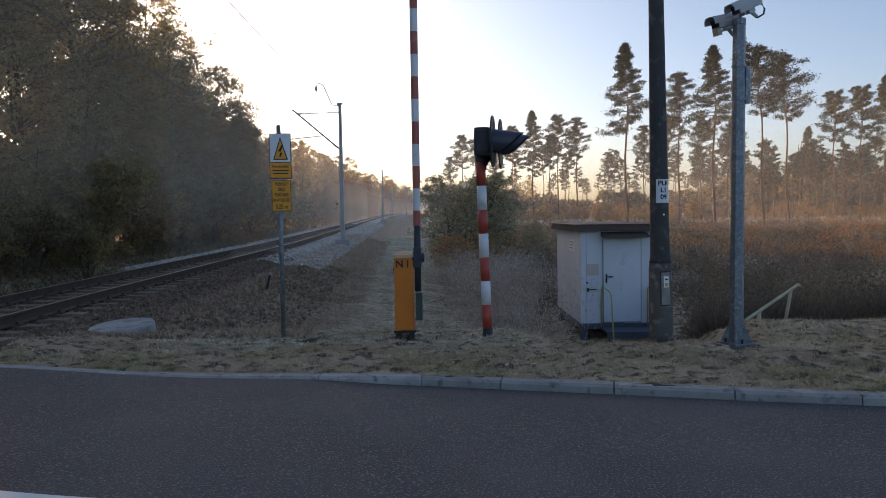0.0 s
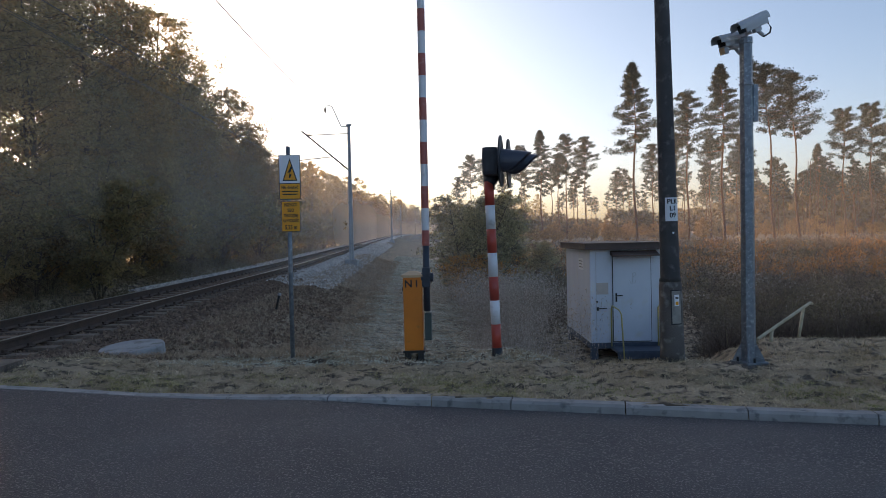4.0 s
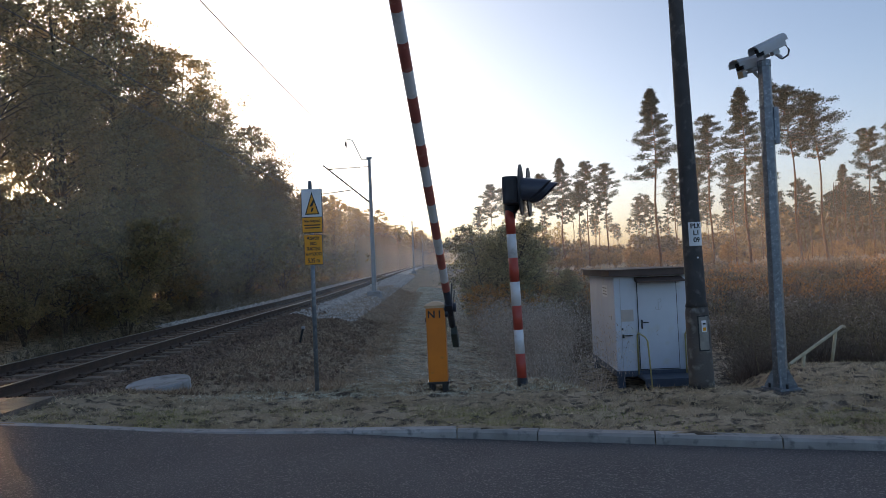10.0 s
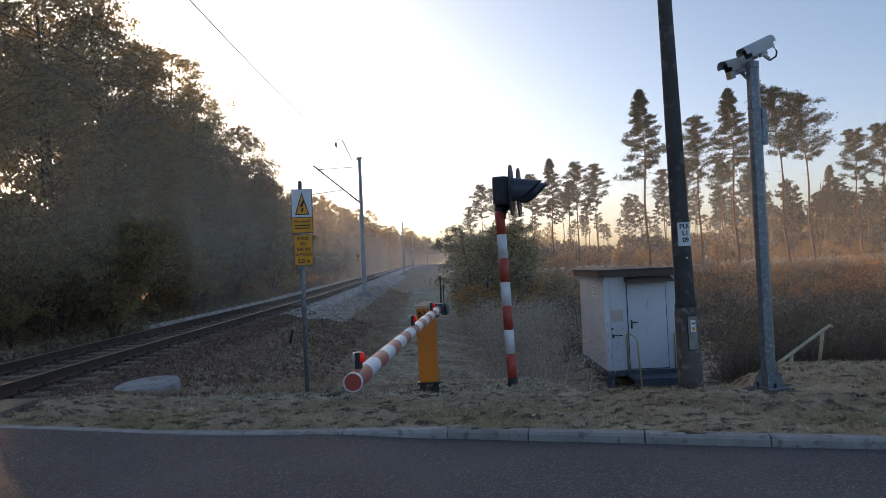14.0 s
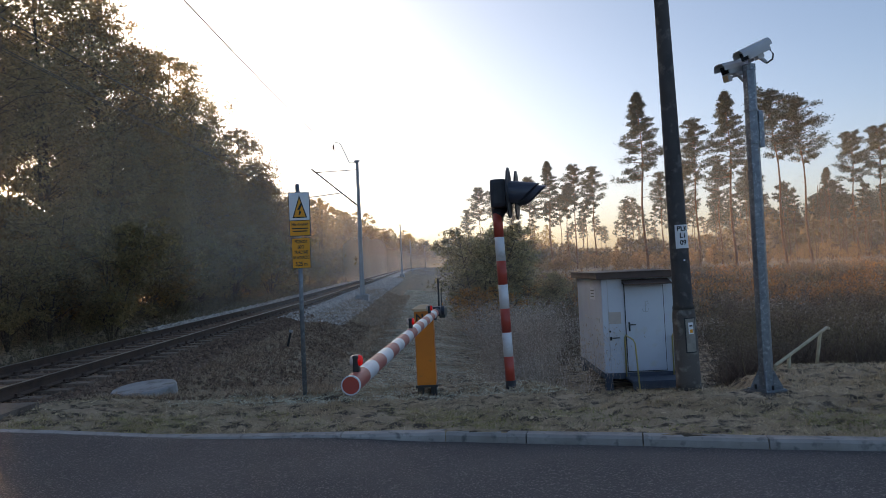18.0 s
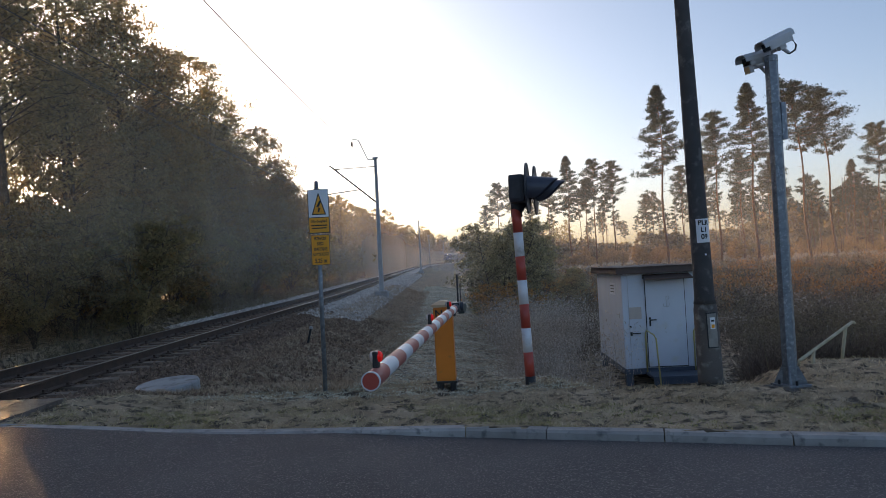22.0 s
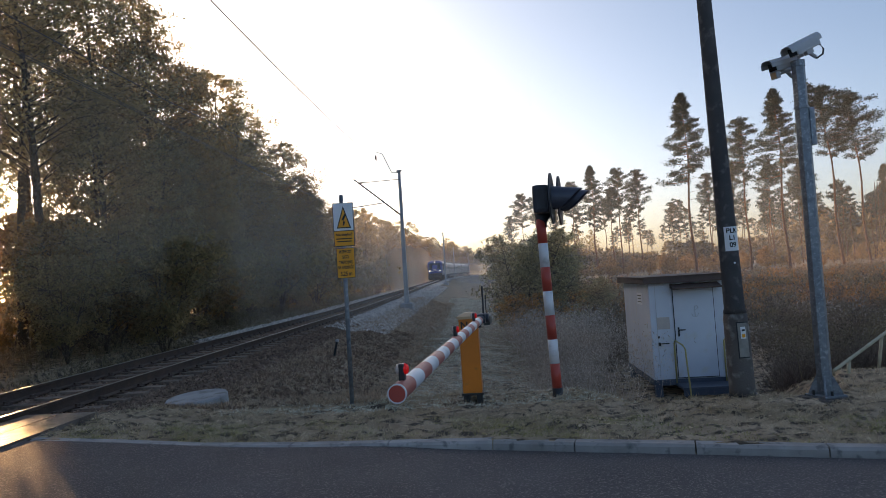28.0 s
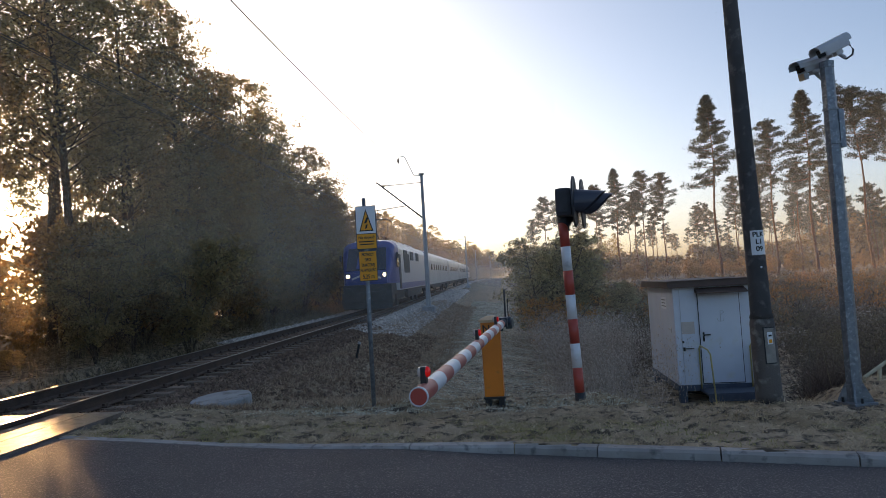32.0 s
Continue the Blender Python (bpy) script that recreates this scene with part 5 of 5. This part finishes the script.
    blades("verge_grass", x, y, 0.03 + 0.055 * rng.random(len(x)), np.full(len(x), 0.005), M_GRASS, "short pale frosted grass on the verge", 2.2)
    x, y = verge_pts(5200, 14)
    wave = np.sin(2.3 * x + 1.1 * y) + np.sin(5.3 * y - 1.7 * x) + rng.normal(size=len(x)) * .4 > 0.25
    x, y = x[wave], y[wave]
    blades("verge_straw", x, y, 0.07 + 0.10 * rng.random(len(x)), np.full(len(x), 0.0035), M_STRAW, "long matted straw-coloured grass lying on the verge", 3.5)
    x, y = verge_pts(8000, 10, 1.1)
    patch = np.sin(1.7 * x + 1.3) + np.sin(4.1 * x + 3.0 * y) + 0.8 * rng.normal(size=len(x)) > 0.3
    x, y = x[patch], y[patch]
    blades("verge_grass_green", x, y, 0.02 + 0.045 * rng.random(len(x)), np.full(len(x), 0.004), M_GRASSGREEN, "greener grass along the kerb", 1.4)
    # frozen clods and matted clumps
    for name, n, material, label in (("frosted_clumps", 1500, M_GRASS, "matted frosted grass clumps on the verge"), ("soil_clods", 1300, M_SOIL, "dark frozen soil clods in the verge")):
        x, y = verge_pts(n, 1, 2.6)
        s = 0.010 + 0.022 * rng.random(n)
        shape = np.array([(1, 0, 0), (0, 1, 0), (-1, 0, 0), (0, -1, 0), (0, 0, .4)])
        v = (shape[None] + 0.3 * rng.normal(size=(n, 5, 3))) * s[:, None, None] + np.stack([x, y, ground_z(x, y)], -1)[:, None]
        f = np.array([(0, 1, 4), (1, 2, 4), (2, 3, 4), (3, 0, 4)])
        ob = link_mesh(name, v.reshape(-1, 3), (f[None] + 5 * np.arange(n)[:, None, None]).reshape(-1, 3).tolist(), material)
        tagged(ob, label, "grass", kind="stuff")
    # rough grass where the verge falls to the meadow
    cx = np.repeat(1.4 + 9.0 * rng.random(4000), 8) + rng.normal(size=32000) * .06
    cy = kerb_y(cx) + 3.0 + np.repeat(rng.random(4000) ** 1.2 * 4.6, 8) + rng.normal(size=32000) * .06
    inside = (cx > 1.35) & (cx < 3.9) & (cy > 8.2)
    cx, cy = cx[~inside], cy[~inside]
    blades("slope_grass", cx, cy, 0.03 + 0.07 * rng.random(len(cx)), np.full(len(cx), 0.007), M_GRASS, "pale matted frosted grass on the slope to the meadow", 1.5)
    # grass path in the hollow
    n, per = 21000, 7
    cy = 8.6 + 56 * rng.random(n) ** 1.8
    cu = -1.9 + 3.5 * rng.random(n)
    cu = np.where(rng.random(n) < sstep(10.8, 9.0, cy), -3.4 + 5.6 * rng.random(n), cu)
    y = np.repeat(cy, per) + rng.normal(size=n * per) * .06
    x = np.repeat(cu, per) - SLANT * y + rng.normal(size=n * per) * .06
    blades("path_grass", x, y, (0.018 + 0.035 * rng.random(len(x))) * (1 + y / 40), 0.009 * (1 + y / 25), M_FROST, "short pale frosted grass in the hollow beside the bank", 2.4)
    # dry grass on the bank
    n, per = 9000, 12
    cy = 9.3 + 45 * rng.random(n) ** 1.7
    cu = -4.9 + 3.5 * rng.random(n)
    y = np.repeat(cy, per) + rng.normal(size=n * per) * .07
    x = np.repeat(cu, per) - SLANT * y + rng.normal(size=n * per) * .07
    blades("bank_grass", x, y, (0.05 + 0.09 * rng.random(len(x))) * (1 + y / 60), 0.005 * (1 + y / 30), M_BANKGRASS, "dry grey brown grass on the railway bank", 1.9)


def weeds(name, n, per, pick, height, leaf, material, label):
    """Plants of many small leaves round thin stems; pick gives n places."""
    px, py = pick(n)
    pz = ground_z(px, py)
    h = height * (0.55 + 0.7 * rng.random(n))
    rep = lambda v: np.repeat(v, per)
    h *= 0.85 + 0.35 * np.sin(0.9 * px + 1.7 * np.sin(0.5 * py)) * np.sin(0.7 * py + 1.0)
    t = rng.random(n * per) ** 0.6
    c = np.stack([rep(px), rep(py), rep(pz)], -1)
    lean = rng.normal(size=(n, 2)) * 0.18
    c[:, :2] += np.repeat(lean, per, 0) * (t * rep(h))[:, None] + rng.normal(size=(n * per, 2)) * (0.05 + 0.16 * rep(h) * t)[:, None]
    c[:, 2] += t * rep(h)
    a = unit(n * per) * np.array([1, 1, 1.3])
    b = np.cross(a, unit(n * per))
    b /= np.linalg.norm(b, axis=1, keepdims=True) + 1e-9
    s = leaf * (0.5 + rng.random((n * per, 1))) * np.clip(c[:, 1:2] / 21, 0.5, 1.6 if leaf < 0.06 else 1.0)
    tagged(quads_mesh(name, c, a * s, b * s * 0.26, material), label, "weeds", kind="stuff")
    st = np.stack([px, py, pz], -1)
    up = np.stack([lean[:, 0] * h, lean[:, 1] * h, h], -1)
    side = unit(n) * np.array([1, 1, 0.0]) * 0.008
    tagged(quads_mesh(name + "_stems", st, up, side, material, tri=True), label.replace("leaves", "stems"), "weeds", kind="stuff")


def mounds(name, n, place, size, leaf, per, material, label):
    """Low rounded bushes of many leaves on their upper shell."""
    px, py = place(n)
    s = size * (0.5 + 0.8 * rng.random(n))
    d = unit(n * per)
    d[:, 2] = np.abs(d[:, 2])
    c = np.stack([px, py, ground_z(px, py)], -1).repeat(per, 0)
    c += d * (s.repeat(per) * (0.55 + 0.5 * rng.random(n * per)))[:, None] * np.array([0.8, 0.8, 1.25])
    a = unit(n * per) + d * 0.5
    b = np.cross(a, unit(n * per))
    b /= np.linalg.norm(b, axis=1, keepdims=True) + 1e-9
    k = leaf * (0.5 + rng.random((n * per, 1))) * np.clip(c[:, 1:2] / 21, 0.5, 1.5 if leaf < 0.06 else 1.0)
    tagged(quads_mesh(name, c, a * k, b * k * 0.32, material), label, "bushes", kind="stuff")


def build_meadow():
    def near(n):
        y = 11.5 + 22 * rng.random(n) ** 1.3
        x = np.maximum(1.9 + 0.02 * y, 1.2) + (3 + 0.80 * y) * rng.random(n)
        hut = (x > 0.115 * y) & (x < 0.38 * y) & (y < 19.2)
        x = np.where(hut, x + 0.30 * y, x)
        return x, y

    def frost(n):
        y = 13 + 20 * rng.random(n)
        x = 1.2 - SLANT * y + 0.4 + 2.9 * rng.random(n) + rng.normal(size=n) * .3
        x = np.where((x > 0.115 * y) & (y < 19.5), x - 0.085 * y, x)
        return x, y

    def mid(n):
        y = 32 + 64 * rng.random(n)
        return 1.5 + (0.86 * y) * rng.random(n), y
    def clumped(place, cut, seed):
        """Keep the places where a slow noise is high, so that kinds grow in patches."""
        def pick(n):
            x, y = place(n * 3)
            v = np.array([noise.noise(Vector((a * 0.33, b * 0.22, seed))) for a, b in zip(x, y)])
            order = np.argsort(-(v + cut * rng.random(len(v))))[:n]
            return x[order], y[order]
        return pick
    weeds("tall_weeds", 650, 50, clumped(near, .5, 1.3), 1.2, 0.034, M_WEED, "tall brown dry weeds with withered leaves")
    weeds("olive_weeds", 500, 50, clumped(near, .4, 7.7), 1.05, 0.036, M_WEED_GREEN, "dull olive green weeds with small leaves")
    weeds("pale_weeds", 480, 46, clumped(near, .4, 4.1), 1.1, 0.028, M_WEED_FROST, "pale frosted weeds with thin leaves")
    weeds("frosted_weeds", 1250, 60, frost, 1.45, 0.034, M_FROSTWEED, "grey frosted weeds with curled leaves")
    # patches of sunlit brush, their light given by the orange leaves
    weeds("bracken", 620, 44, clumped(lambda n: (lambda q: (.22 * q + .6 * q * rng.random(n), q))(30 + 16 * rng.random(n)), .25, 9.9), 1.0, 0.05, M_WEED_SUNLIT, "bracken leaves coloured orange as if sunlit")
    px, py = clumped(lambda n: (lambda x, y: (x[y < 19][:n], y[y < 19][:n]))(*near(n * 4)), .5, 14.2)(6000)
    per = 4
    blades("bramble_stems", np.repeat(px, per) + rng.normal(size=len(px) * per) * .12, np.repeat(py, per) + rng.normal(size=len(px) * per) * .12, 0.35 + 0.7 * rng.random(len(px) * per), np.full(len(px) * per, 0.004), M_STEM, "dark thin bare bramble stems", 0.55, "weeds")
    mounds("olive_brambles", 500, clumped(near, .4, 5.5), 0.74, 0.042, 170, M_WEED_GREEN, "dull olive brambles in rounded clumps")
    mounds("frosted_brambles", 480, clumped(near, .4, 8.5), 0.66, 0.036, 150, M_WEED_FROST, "grey frosted brambles in rounded clumps")
    mounds("brown_brambles", 480, clumped(near, .4, 11.5), 0.74, 0.042, 160, M_WEED, "brown withered brambles in rounded clumps")
    mounds("far_brambles", 900, clumped(mid, .4, 13.5), 0.85, 0.09, 50, M_WEED_GREEN, "olive brambles across the clearing")
    weeds("far_weeds", 3000, 16, clumped(mid, .5, 2.2), 1.2, 0.10, M_WEED, "brown withered weeds leaves across the clearing")
    weeds("far_olive_weeds", 1600, 16, clumped(mid, .4, 3.9), 1.1, 0.10, M_WEED_GREEN, "olive green weeds leaves across the clearing")
    # the sunlit band of far brush, again by leaf colour
    weeds("far_bracken", 1900, 16, clumped(mid, .5, 6.2), 1.2, 0.10, M_WEED_SUNLIT, "bracken leaves coloured sunlit orange across the clearing")
    weeds("wood_floor", 4000, 16, lambda n: ((-9.4 - 6 * rng.random(n) ** 1.3) - SLANT * (q := 6 + 60 * rng.random(n)), q), 0.7, 0.042, M_WEED_GREEN, "brown undergrowth leaves at the wood edge")


# ---- train ----
def vehicle_place(front_y):
    mid = front_y + 11
    rise = math.degrees(math.atan(float(rail_z(mid + 5) - rail_z(mid - 5)) / 10))
    turn = math.degrees(math.atan(-(track_x(mid + 5) - track_x(mid - 5)) / 10))
    return pose(track_x(front_y), front_y, float(rail_z(front_y)), rise, 0, turn)


def shell(name, outline, y0, y1, material, parent, label=""):
    return part(name, extrude_outline(outline, "y", y0, y1), material, parent, label)


def build_loco():
    """The nose is at local y = 0 and looks along -y; local z = 0 is the rail."""
    t = empty("locomotive", "blue and grey electric locomotive with lit head lamps", "locomotive")
    L = 19.5
    roof = lambda w, h: [(-w, 1.0), (w, 1.0), (w, h - .55), (w - .18, h - .2), (w - .6, h), (-w + .6, h), (-w + .18, h - .2), (-w, h - .55)]
    shell("body", roof(1.49, 3.85), 2.0, L - 2.0, M_LOCOGREY, t, "grey side wall")
    for y0, s in ((0.0, 1), (L, -1)):
        bm = bmesh.new()
        rings = []
        for dy, w, zh in ((0.0, 1.08, 2.10), (0.08, 1.20, 2.30), (0.45, 1.31, 2.95), (0.80, 1.38, 3.48), (1.20, 1.44, 3.78), (2.02, 1.492, 3.86)):
            top = [(w * math.copysign(abs(math.cos(a)) ** 0.55, math.cos(a)), zh - 0.62 + 0.62 * math.sin(a) ** 0.7) for a in np.linspace(0, math.pi, 13)]
            rings.append([bm.verts.new((x, y0 + s * dy, z)) for x, z in [(-w, 1.42), (w, 1.42)] + top])
        n = len(rings[0])
        for a, b in zip(rings, rings[1:]):
            for q in range(n):
                bm.faces.new((a[q], a[(q + 1) % n], b[(q + 1) % n], b[q]))
        bm.faces.new(rings[0])
        bm.faces.new(rings[-1])
        part("cab", bm, M_BLUE, t, "blue cab with sloping nose")
        part("cab_sill", box((0, y0 + s * 1.05, 1.20), (2.60, 1.95, 0.44), bevel=0.08), M_LOCODARK, t)
    # windscreen lies on the sloping nose
    bm = bmesh.new()
    v = [bm.verts.new(p) for p in ((-1.08, .020, 2.18), (1.08, .020, 2.18), (1.02, .70, 3.38), (-1.02, .70, 3.38))]
    v2 = [bm.verts.new((p.co.x, p.co.y + .05, p.co.z - .02)) for p in v]
    bm.faces.new(v)
    bm.faces.new(v2[::-1])
    for q in range(4):
        bm.faces.new((v[q], v2[q], v2[(q + 1) % 4], v[(q + 1) % 4]))
    part("windscreen", bm, M_SCREEN, t)
    part("front_band", box((0, 0.02, 1.80), (2.22, 0.12, 0.50), bevel=0.05), M_BLUE, t)
    for s in (-1, 1):
        part("chevron", box((s * .42, -0.048, 1.86), (.78, 0.02, 0.10), (0, s * 20, 0)), M_LOCOGREY, t, "pale slanting front stripe")
    part("destination_plate", box((0, -0.055, 2.10), (0.5, 0.04, 0.10), bevel=0.01), M_SIGNWHITE, t)
    part("nose_skirt", box((0, 0.35, 0.72), (2.7, 0.9, 0.62), bevel=0.12), M_LOCODARK, t)
    part("plough", extrude_outline([(-1.25, .12), (1.25, .12), (1.4, .6), (-1.4, .6)], "y", -.05, .35), M_LOCODARK, t)
    part("coupling", box((0, -.25, 1.0), (.3, .6, .3), bevel=0.04), M_LOCODARK, t)
    for x in (-.875, .875):
        part("buffer", tube([(x, -0.55, 1.05), (x, -0.5, 1.05), (x, -0.48, 1.05), (x, 0.1, 1.05)], [.22, .24, .11, .11], 16), M_LOCODARK, t)
    for x in (-.98, .98):
        lamp = part("head_lamp", tube([(x, -.06, 1.90), (x, .08, 1.90)], .15, 20), M_LOCODARK, t)
        part("lamp_glass", tube([(x, -.075, 1.90), (x, -.06, 1.90)], .085, 20), M_LAMPWHITE, lamp)
    lamp = part("top_lamp", tube([(0, .62, 3.55), (0, 1.0, 3.6)], .16, 16), M_LOCODARK, t)
    part("lamp_glass", tube([(0, .60, 3.55), (0, .63, 3.55)], .085, 16), M_LAMPWHITE, lamp)
    for x in (-1.5, 1.5):
        for y in (1.25, L - 1.9):
            part("cab_window", box((x, y + .3, 2.65), (.05, .62, .75), bevel=0.02), M_GLASS, t)
            part("cab_door", box((x, y + 1.15, 2.05), (.04, .68, 1.95), bevel=0.02), M_LOCODARK, t)
        for k in range(3):
            part("side_grille", box((x, 5.0 + 3.2 * k, 3.05), (.05, 1.6, .55), bevel=0.02), M_LOCODARK, t)
        part("side_stripe", box((x, L / 2, 1.22), (.03, L - 4.4, .34)), M_BLUE, t, "blue sill stripe")
        part("louvre_panel", box((x, 5.6, 2.55), (.03, 2.6, 1.15), bevel=0.01), M_LOCODARK, t)
        part("mirror", box((x * 1.05, 1.05, 2.9), (.10, .14, .35), bevel=0.02), M_LOCODARK, t)
        part("underframe", box((x * .88, L / 2, .75), (.2, 7.5, .55), bevel=0.04), M_LOCODARK, t)
    part("frame", box((0, L / 2, .92), (2.5, L - 1.2, .24)), M_LOCODARK, t)
    for y in (3.3, 5.9, L - 5.9, L - 3.3):
        for x in (-.72, .72):
            part("wheel", tube([(x - .07, y, .62), (x + .07, y, .62)], .62, 24), M_LOCODARK, t)
    for y in (4.6, L - 4.6):
        for x in (-1.05, 1.05):
            part("bogie_frame", box((x, y, .68), (.22, 3.8, .34), bevel=0.05), M_LOCODARK, t)
    for k in range(4):
        part("roof_box", box((0, 5 + 2.9 * k, 3.88), (1.7, 1.9, .16), bevel=0.04), M_LOCOGREY, t)
    pan = part("pantograph", tube([(0, 4.6, 4.15), (0, 3.3, 4.62), (0, 4.5, 5.22)], .04, 8), M_LOCODARK, t)
    part("collector", tube([(-.85, 4.5, 5.08), (-.6, 4.5, 5.24), (.6, 4.5, 5.24), (.85, 4.5, 5.08)], .03, 8), M_LOCODARK, pan)
    for x in (-.45, .45):
        part("insulator", tube([(x, 4.5, 3.9), (x, 4.5, 4.15)], .07, 10), M_ROOF, t)
    return t


def build_coach():
    t = empty("passenger_coach", "grey passenger coach with a pale curved roof", "coach")
    L = 26.1
    shell("body", [(-1.41, .95), (1.41, .95), (1.43, 3.05), (1.36, 3.25), (-1.36, 3.25), (-1.43, 3.05)], .25, L - .25, M_COACH, t)
    n = 10
    arc = [(1.40 * math.cos(a), 3.22 + .83 * math.sin(a)) for a in np.linspace(0, math.pi, n + 1)]
    shell("roof", arc, .25, L - .25, M_COACHROOF, t, "pale ribbed roof")
    for x in (-1.435, 1.435):
        for k in range(9):
            part("window", box((x, 3.2 + 2.45 * k, 2.50), (.03, 0.85, .52), bevel=0.01), M_GLASS, t)
        for y in (1.0, L - 1.0):
            part("door", box((x, y, 2.05), (.035, .82, 2.0), bevel=0.01), M_COACH, t)
        part("waist_rail", box((x, L / 2, 1.72), (.018, L - .6, .05)), M_COACHROOF, t)
        part("sill", box((x * .97, L / 2, .9), (.12, L - 1.0, .18)), M_LOCODARK, t)
    part("underframe", box((0, L / 2, .78), (2.1, 11, .5), bevel=0.05), M_LOCODARK, t)
    for y in (3.6, L - 3.6):
        part("bogie_frame", box((0, y, .58), (2.1, 3.2, .3), bevel=0.05), M_LOCODARK, t)
        for dy in (-1.25, 1.25):
            for x in (-.72, .72):
                part("wheel", tube([(x - .07, y + dy, .46), (x + .07, y + dy, .46)], .46, 20), M_LOCODARK, t)
    for y in (.1, L - .1):
        part("gangway", box((0, y, 2.1), (1.2, .35, 2.3), bevel=0.08), M_BLACK, t)
    return t


def build_train():
    loco = build_loco()
    coach = build_coach()
    coaches = [coach] + [copy_thing(coach, pose(0, 0, 0)) for _ in range(3)]
    for c in coaches:
        tagged(c, group="coaches of the train")
    return loco, coaches


# ---- mist and sun ----
def build_mist():
    for k, (y, d, top) in enumerate(((22.5, .03, 9), (29.5, .035, 9), (64, .045, 28), (118, .035, 30), (190, .055, 33), (310, .11, 36))):
        x0, x1 = (-10.6 if y > 30 else -0.4) - SLANT * y, 1.1 * y + 60
        ob = link_mesh("mist_bank", [(x0, y, -3), (x1, y, -3), (x1, y, top), (x0, y, top)], [(0, 1, 2, 3)], mist_mat("thin_mist", d, 2.0, top, through=0.42))
        tagged(ob, "thin pale morning mist over the clearing", "mist", kind="stuff")
    # the near warm sheet also stands in for lens glare over the dark wood
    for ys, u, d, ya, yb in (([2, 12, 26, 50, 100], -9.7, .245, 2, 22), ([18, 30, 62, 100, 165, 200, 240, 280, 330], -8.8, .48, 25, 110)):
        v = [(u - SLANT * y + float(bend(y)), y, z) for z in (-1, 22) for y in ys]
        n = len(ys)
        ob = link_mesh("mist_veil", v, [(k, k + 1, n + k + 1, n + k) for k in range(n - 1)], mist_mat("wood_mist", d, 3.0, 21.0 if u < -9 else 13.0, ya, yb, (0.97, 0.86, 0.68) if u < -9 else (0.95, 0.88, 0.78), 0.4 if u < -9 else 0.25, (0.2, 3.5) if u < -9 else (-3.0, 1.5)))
        tagged(ob, "thin warm-tinted mist along the wood edge, standing for glare too", "mist", kind="stuff")
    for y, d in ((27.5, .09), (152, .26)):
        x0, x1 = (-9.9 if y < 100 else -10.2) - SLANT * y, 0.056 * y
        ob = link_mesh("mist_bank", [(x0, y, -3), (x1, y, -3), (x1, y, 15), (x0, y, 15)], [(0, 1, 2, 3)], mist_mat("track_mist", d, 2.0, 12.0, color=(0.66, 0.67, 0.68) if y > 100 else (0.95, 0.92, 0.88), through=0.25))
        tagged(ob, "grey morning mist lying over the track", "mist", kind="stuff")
    # mist between the trunks; the sun's golden glow is put into its colour
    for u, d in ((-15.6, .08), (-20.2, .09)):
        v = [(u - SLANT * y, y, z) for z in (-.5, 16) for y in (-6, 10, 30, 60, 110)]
        ob = link_mesh("mist_veil", v, [(k, k + 1, k + 6, k + 5) for k in range(4)], mist_mat("inner_sun_glow_mist", d, 2.0, 15.0, -10, -9, (0.96, 0.84, 0.64)))
        tagged(ob, "morning mist between the trunks, tinted gold for the sun's glow", "mist", kind="stuff")
    bm = bmesh.new()
    bmesh.ops.create_uvsphere(bm, u_segments=24, v_segments=12, radius=20)
    ob = part("sun_disc", bm, sun_mat())
    ob.matrix_basis = Matrix.Translation(Vector(EYE) + SUN_DIR * 1800)
    tagged(ob, "low golden sun shining through the trees", "sun", kind="structure")


# ---- build ----
build_ground()
build_road()
build_ballast()
build_signal()
build_barrier()
ARM = build_arm()
build_warning_sign()
build_hut()
build_lamp_pole()
build_camera_pole()
build_small_things()
build_overhead()
LOCO, COACHES = build_train()
build_left_wood()
build_pines()
build_grass()
build_meadow()
build_track()
build_kerb()
build_crossing()
build_mist()


def motions():
    # the barrier arm comes down between 7 and 13 seconds
    angles = [(0, 0), (3.5, 0), (7.0, 1), (7.5, 4), (8.0, 10), (8.5, 19), (9.0, 30), (9.5, 42), (10.0, 53.3), (10.5, 63), (11.0, 70), (11.5, 77), (12.0, 83.1), (12.5, 87), (13.0, 90), (13.3, 90.6), (20, 90.6), (32.0, 90.6)]
    axis = Vector((0, 0, 1)).cross(FALL)
    turn0 = pose(0, 0, 0, 0, 0, math.degrees(math.atan2(FALL.x, -FALL.y)))
    walk(ARM, [(t, Matrix.Translation(PIVOT) @ Matrix.Rotation(radians(a), 4, axis) @ turn0) for t, a in angles])
    # the train rolls in from the distance
    at = [(0.0, 800.0), (20.0, 318.0), (27.5, 141.0), (28.5, 116.0), (29.0, 103.5), (29.5, 91.5), (30.0, 81.0), (30.5, 69.2), (31.0, 57.6), (31.5, 46.0), (32.0, 34.8)]
    ts, ys = zip(*at)
    rows = [(t, float(np.interp(t, ts, ys))) for t in np.arange(0, 32.01, 0.5)]
    walk(LOCO, [(float(t), vehicle_place(y)) for t, y in rows])
    for k, c in enumerate(COACHES):
        walk(c, [(float(t), vehicle_place(y + 20.3 + 26.4 * k)) for t, y in rows])


motions()
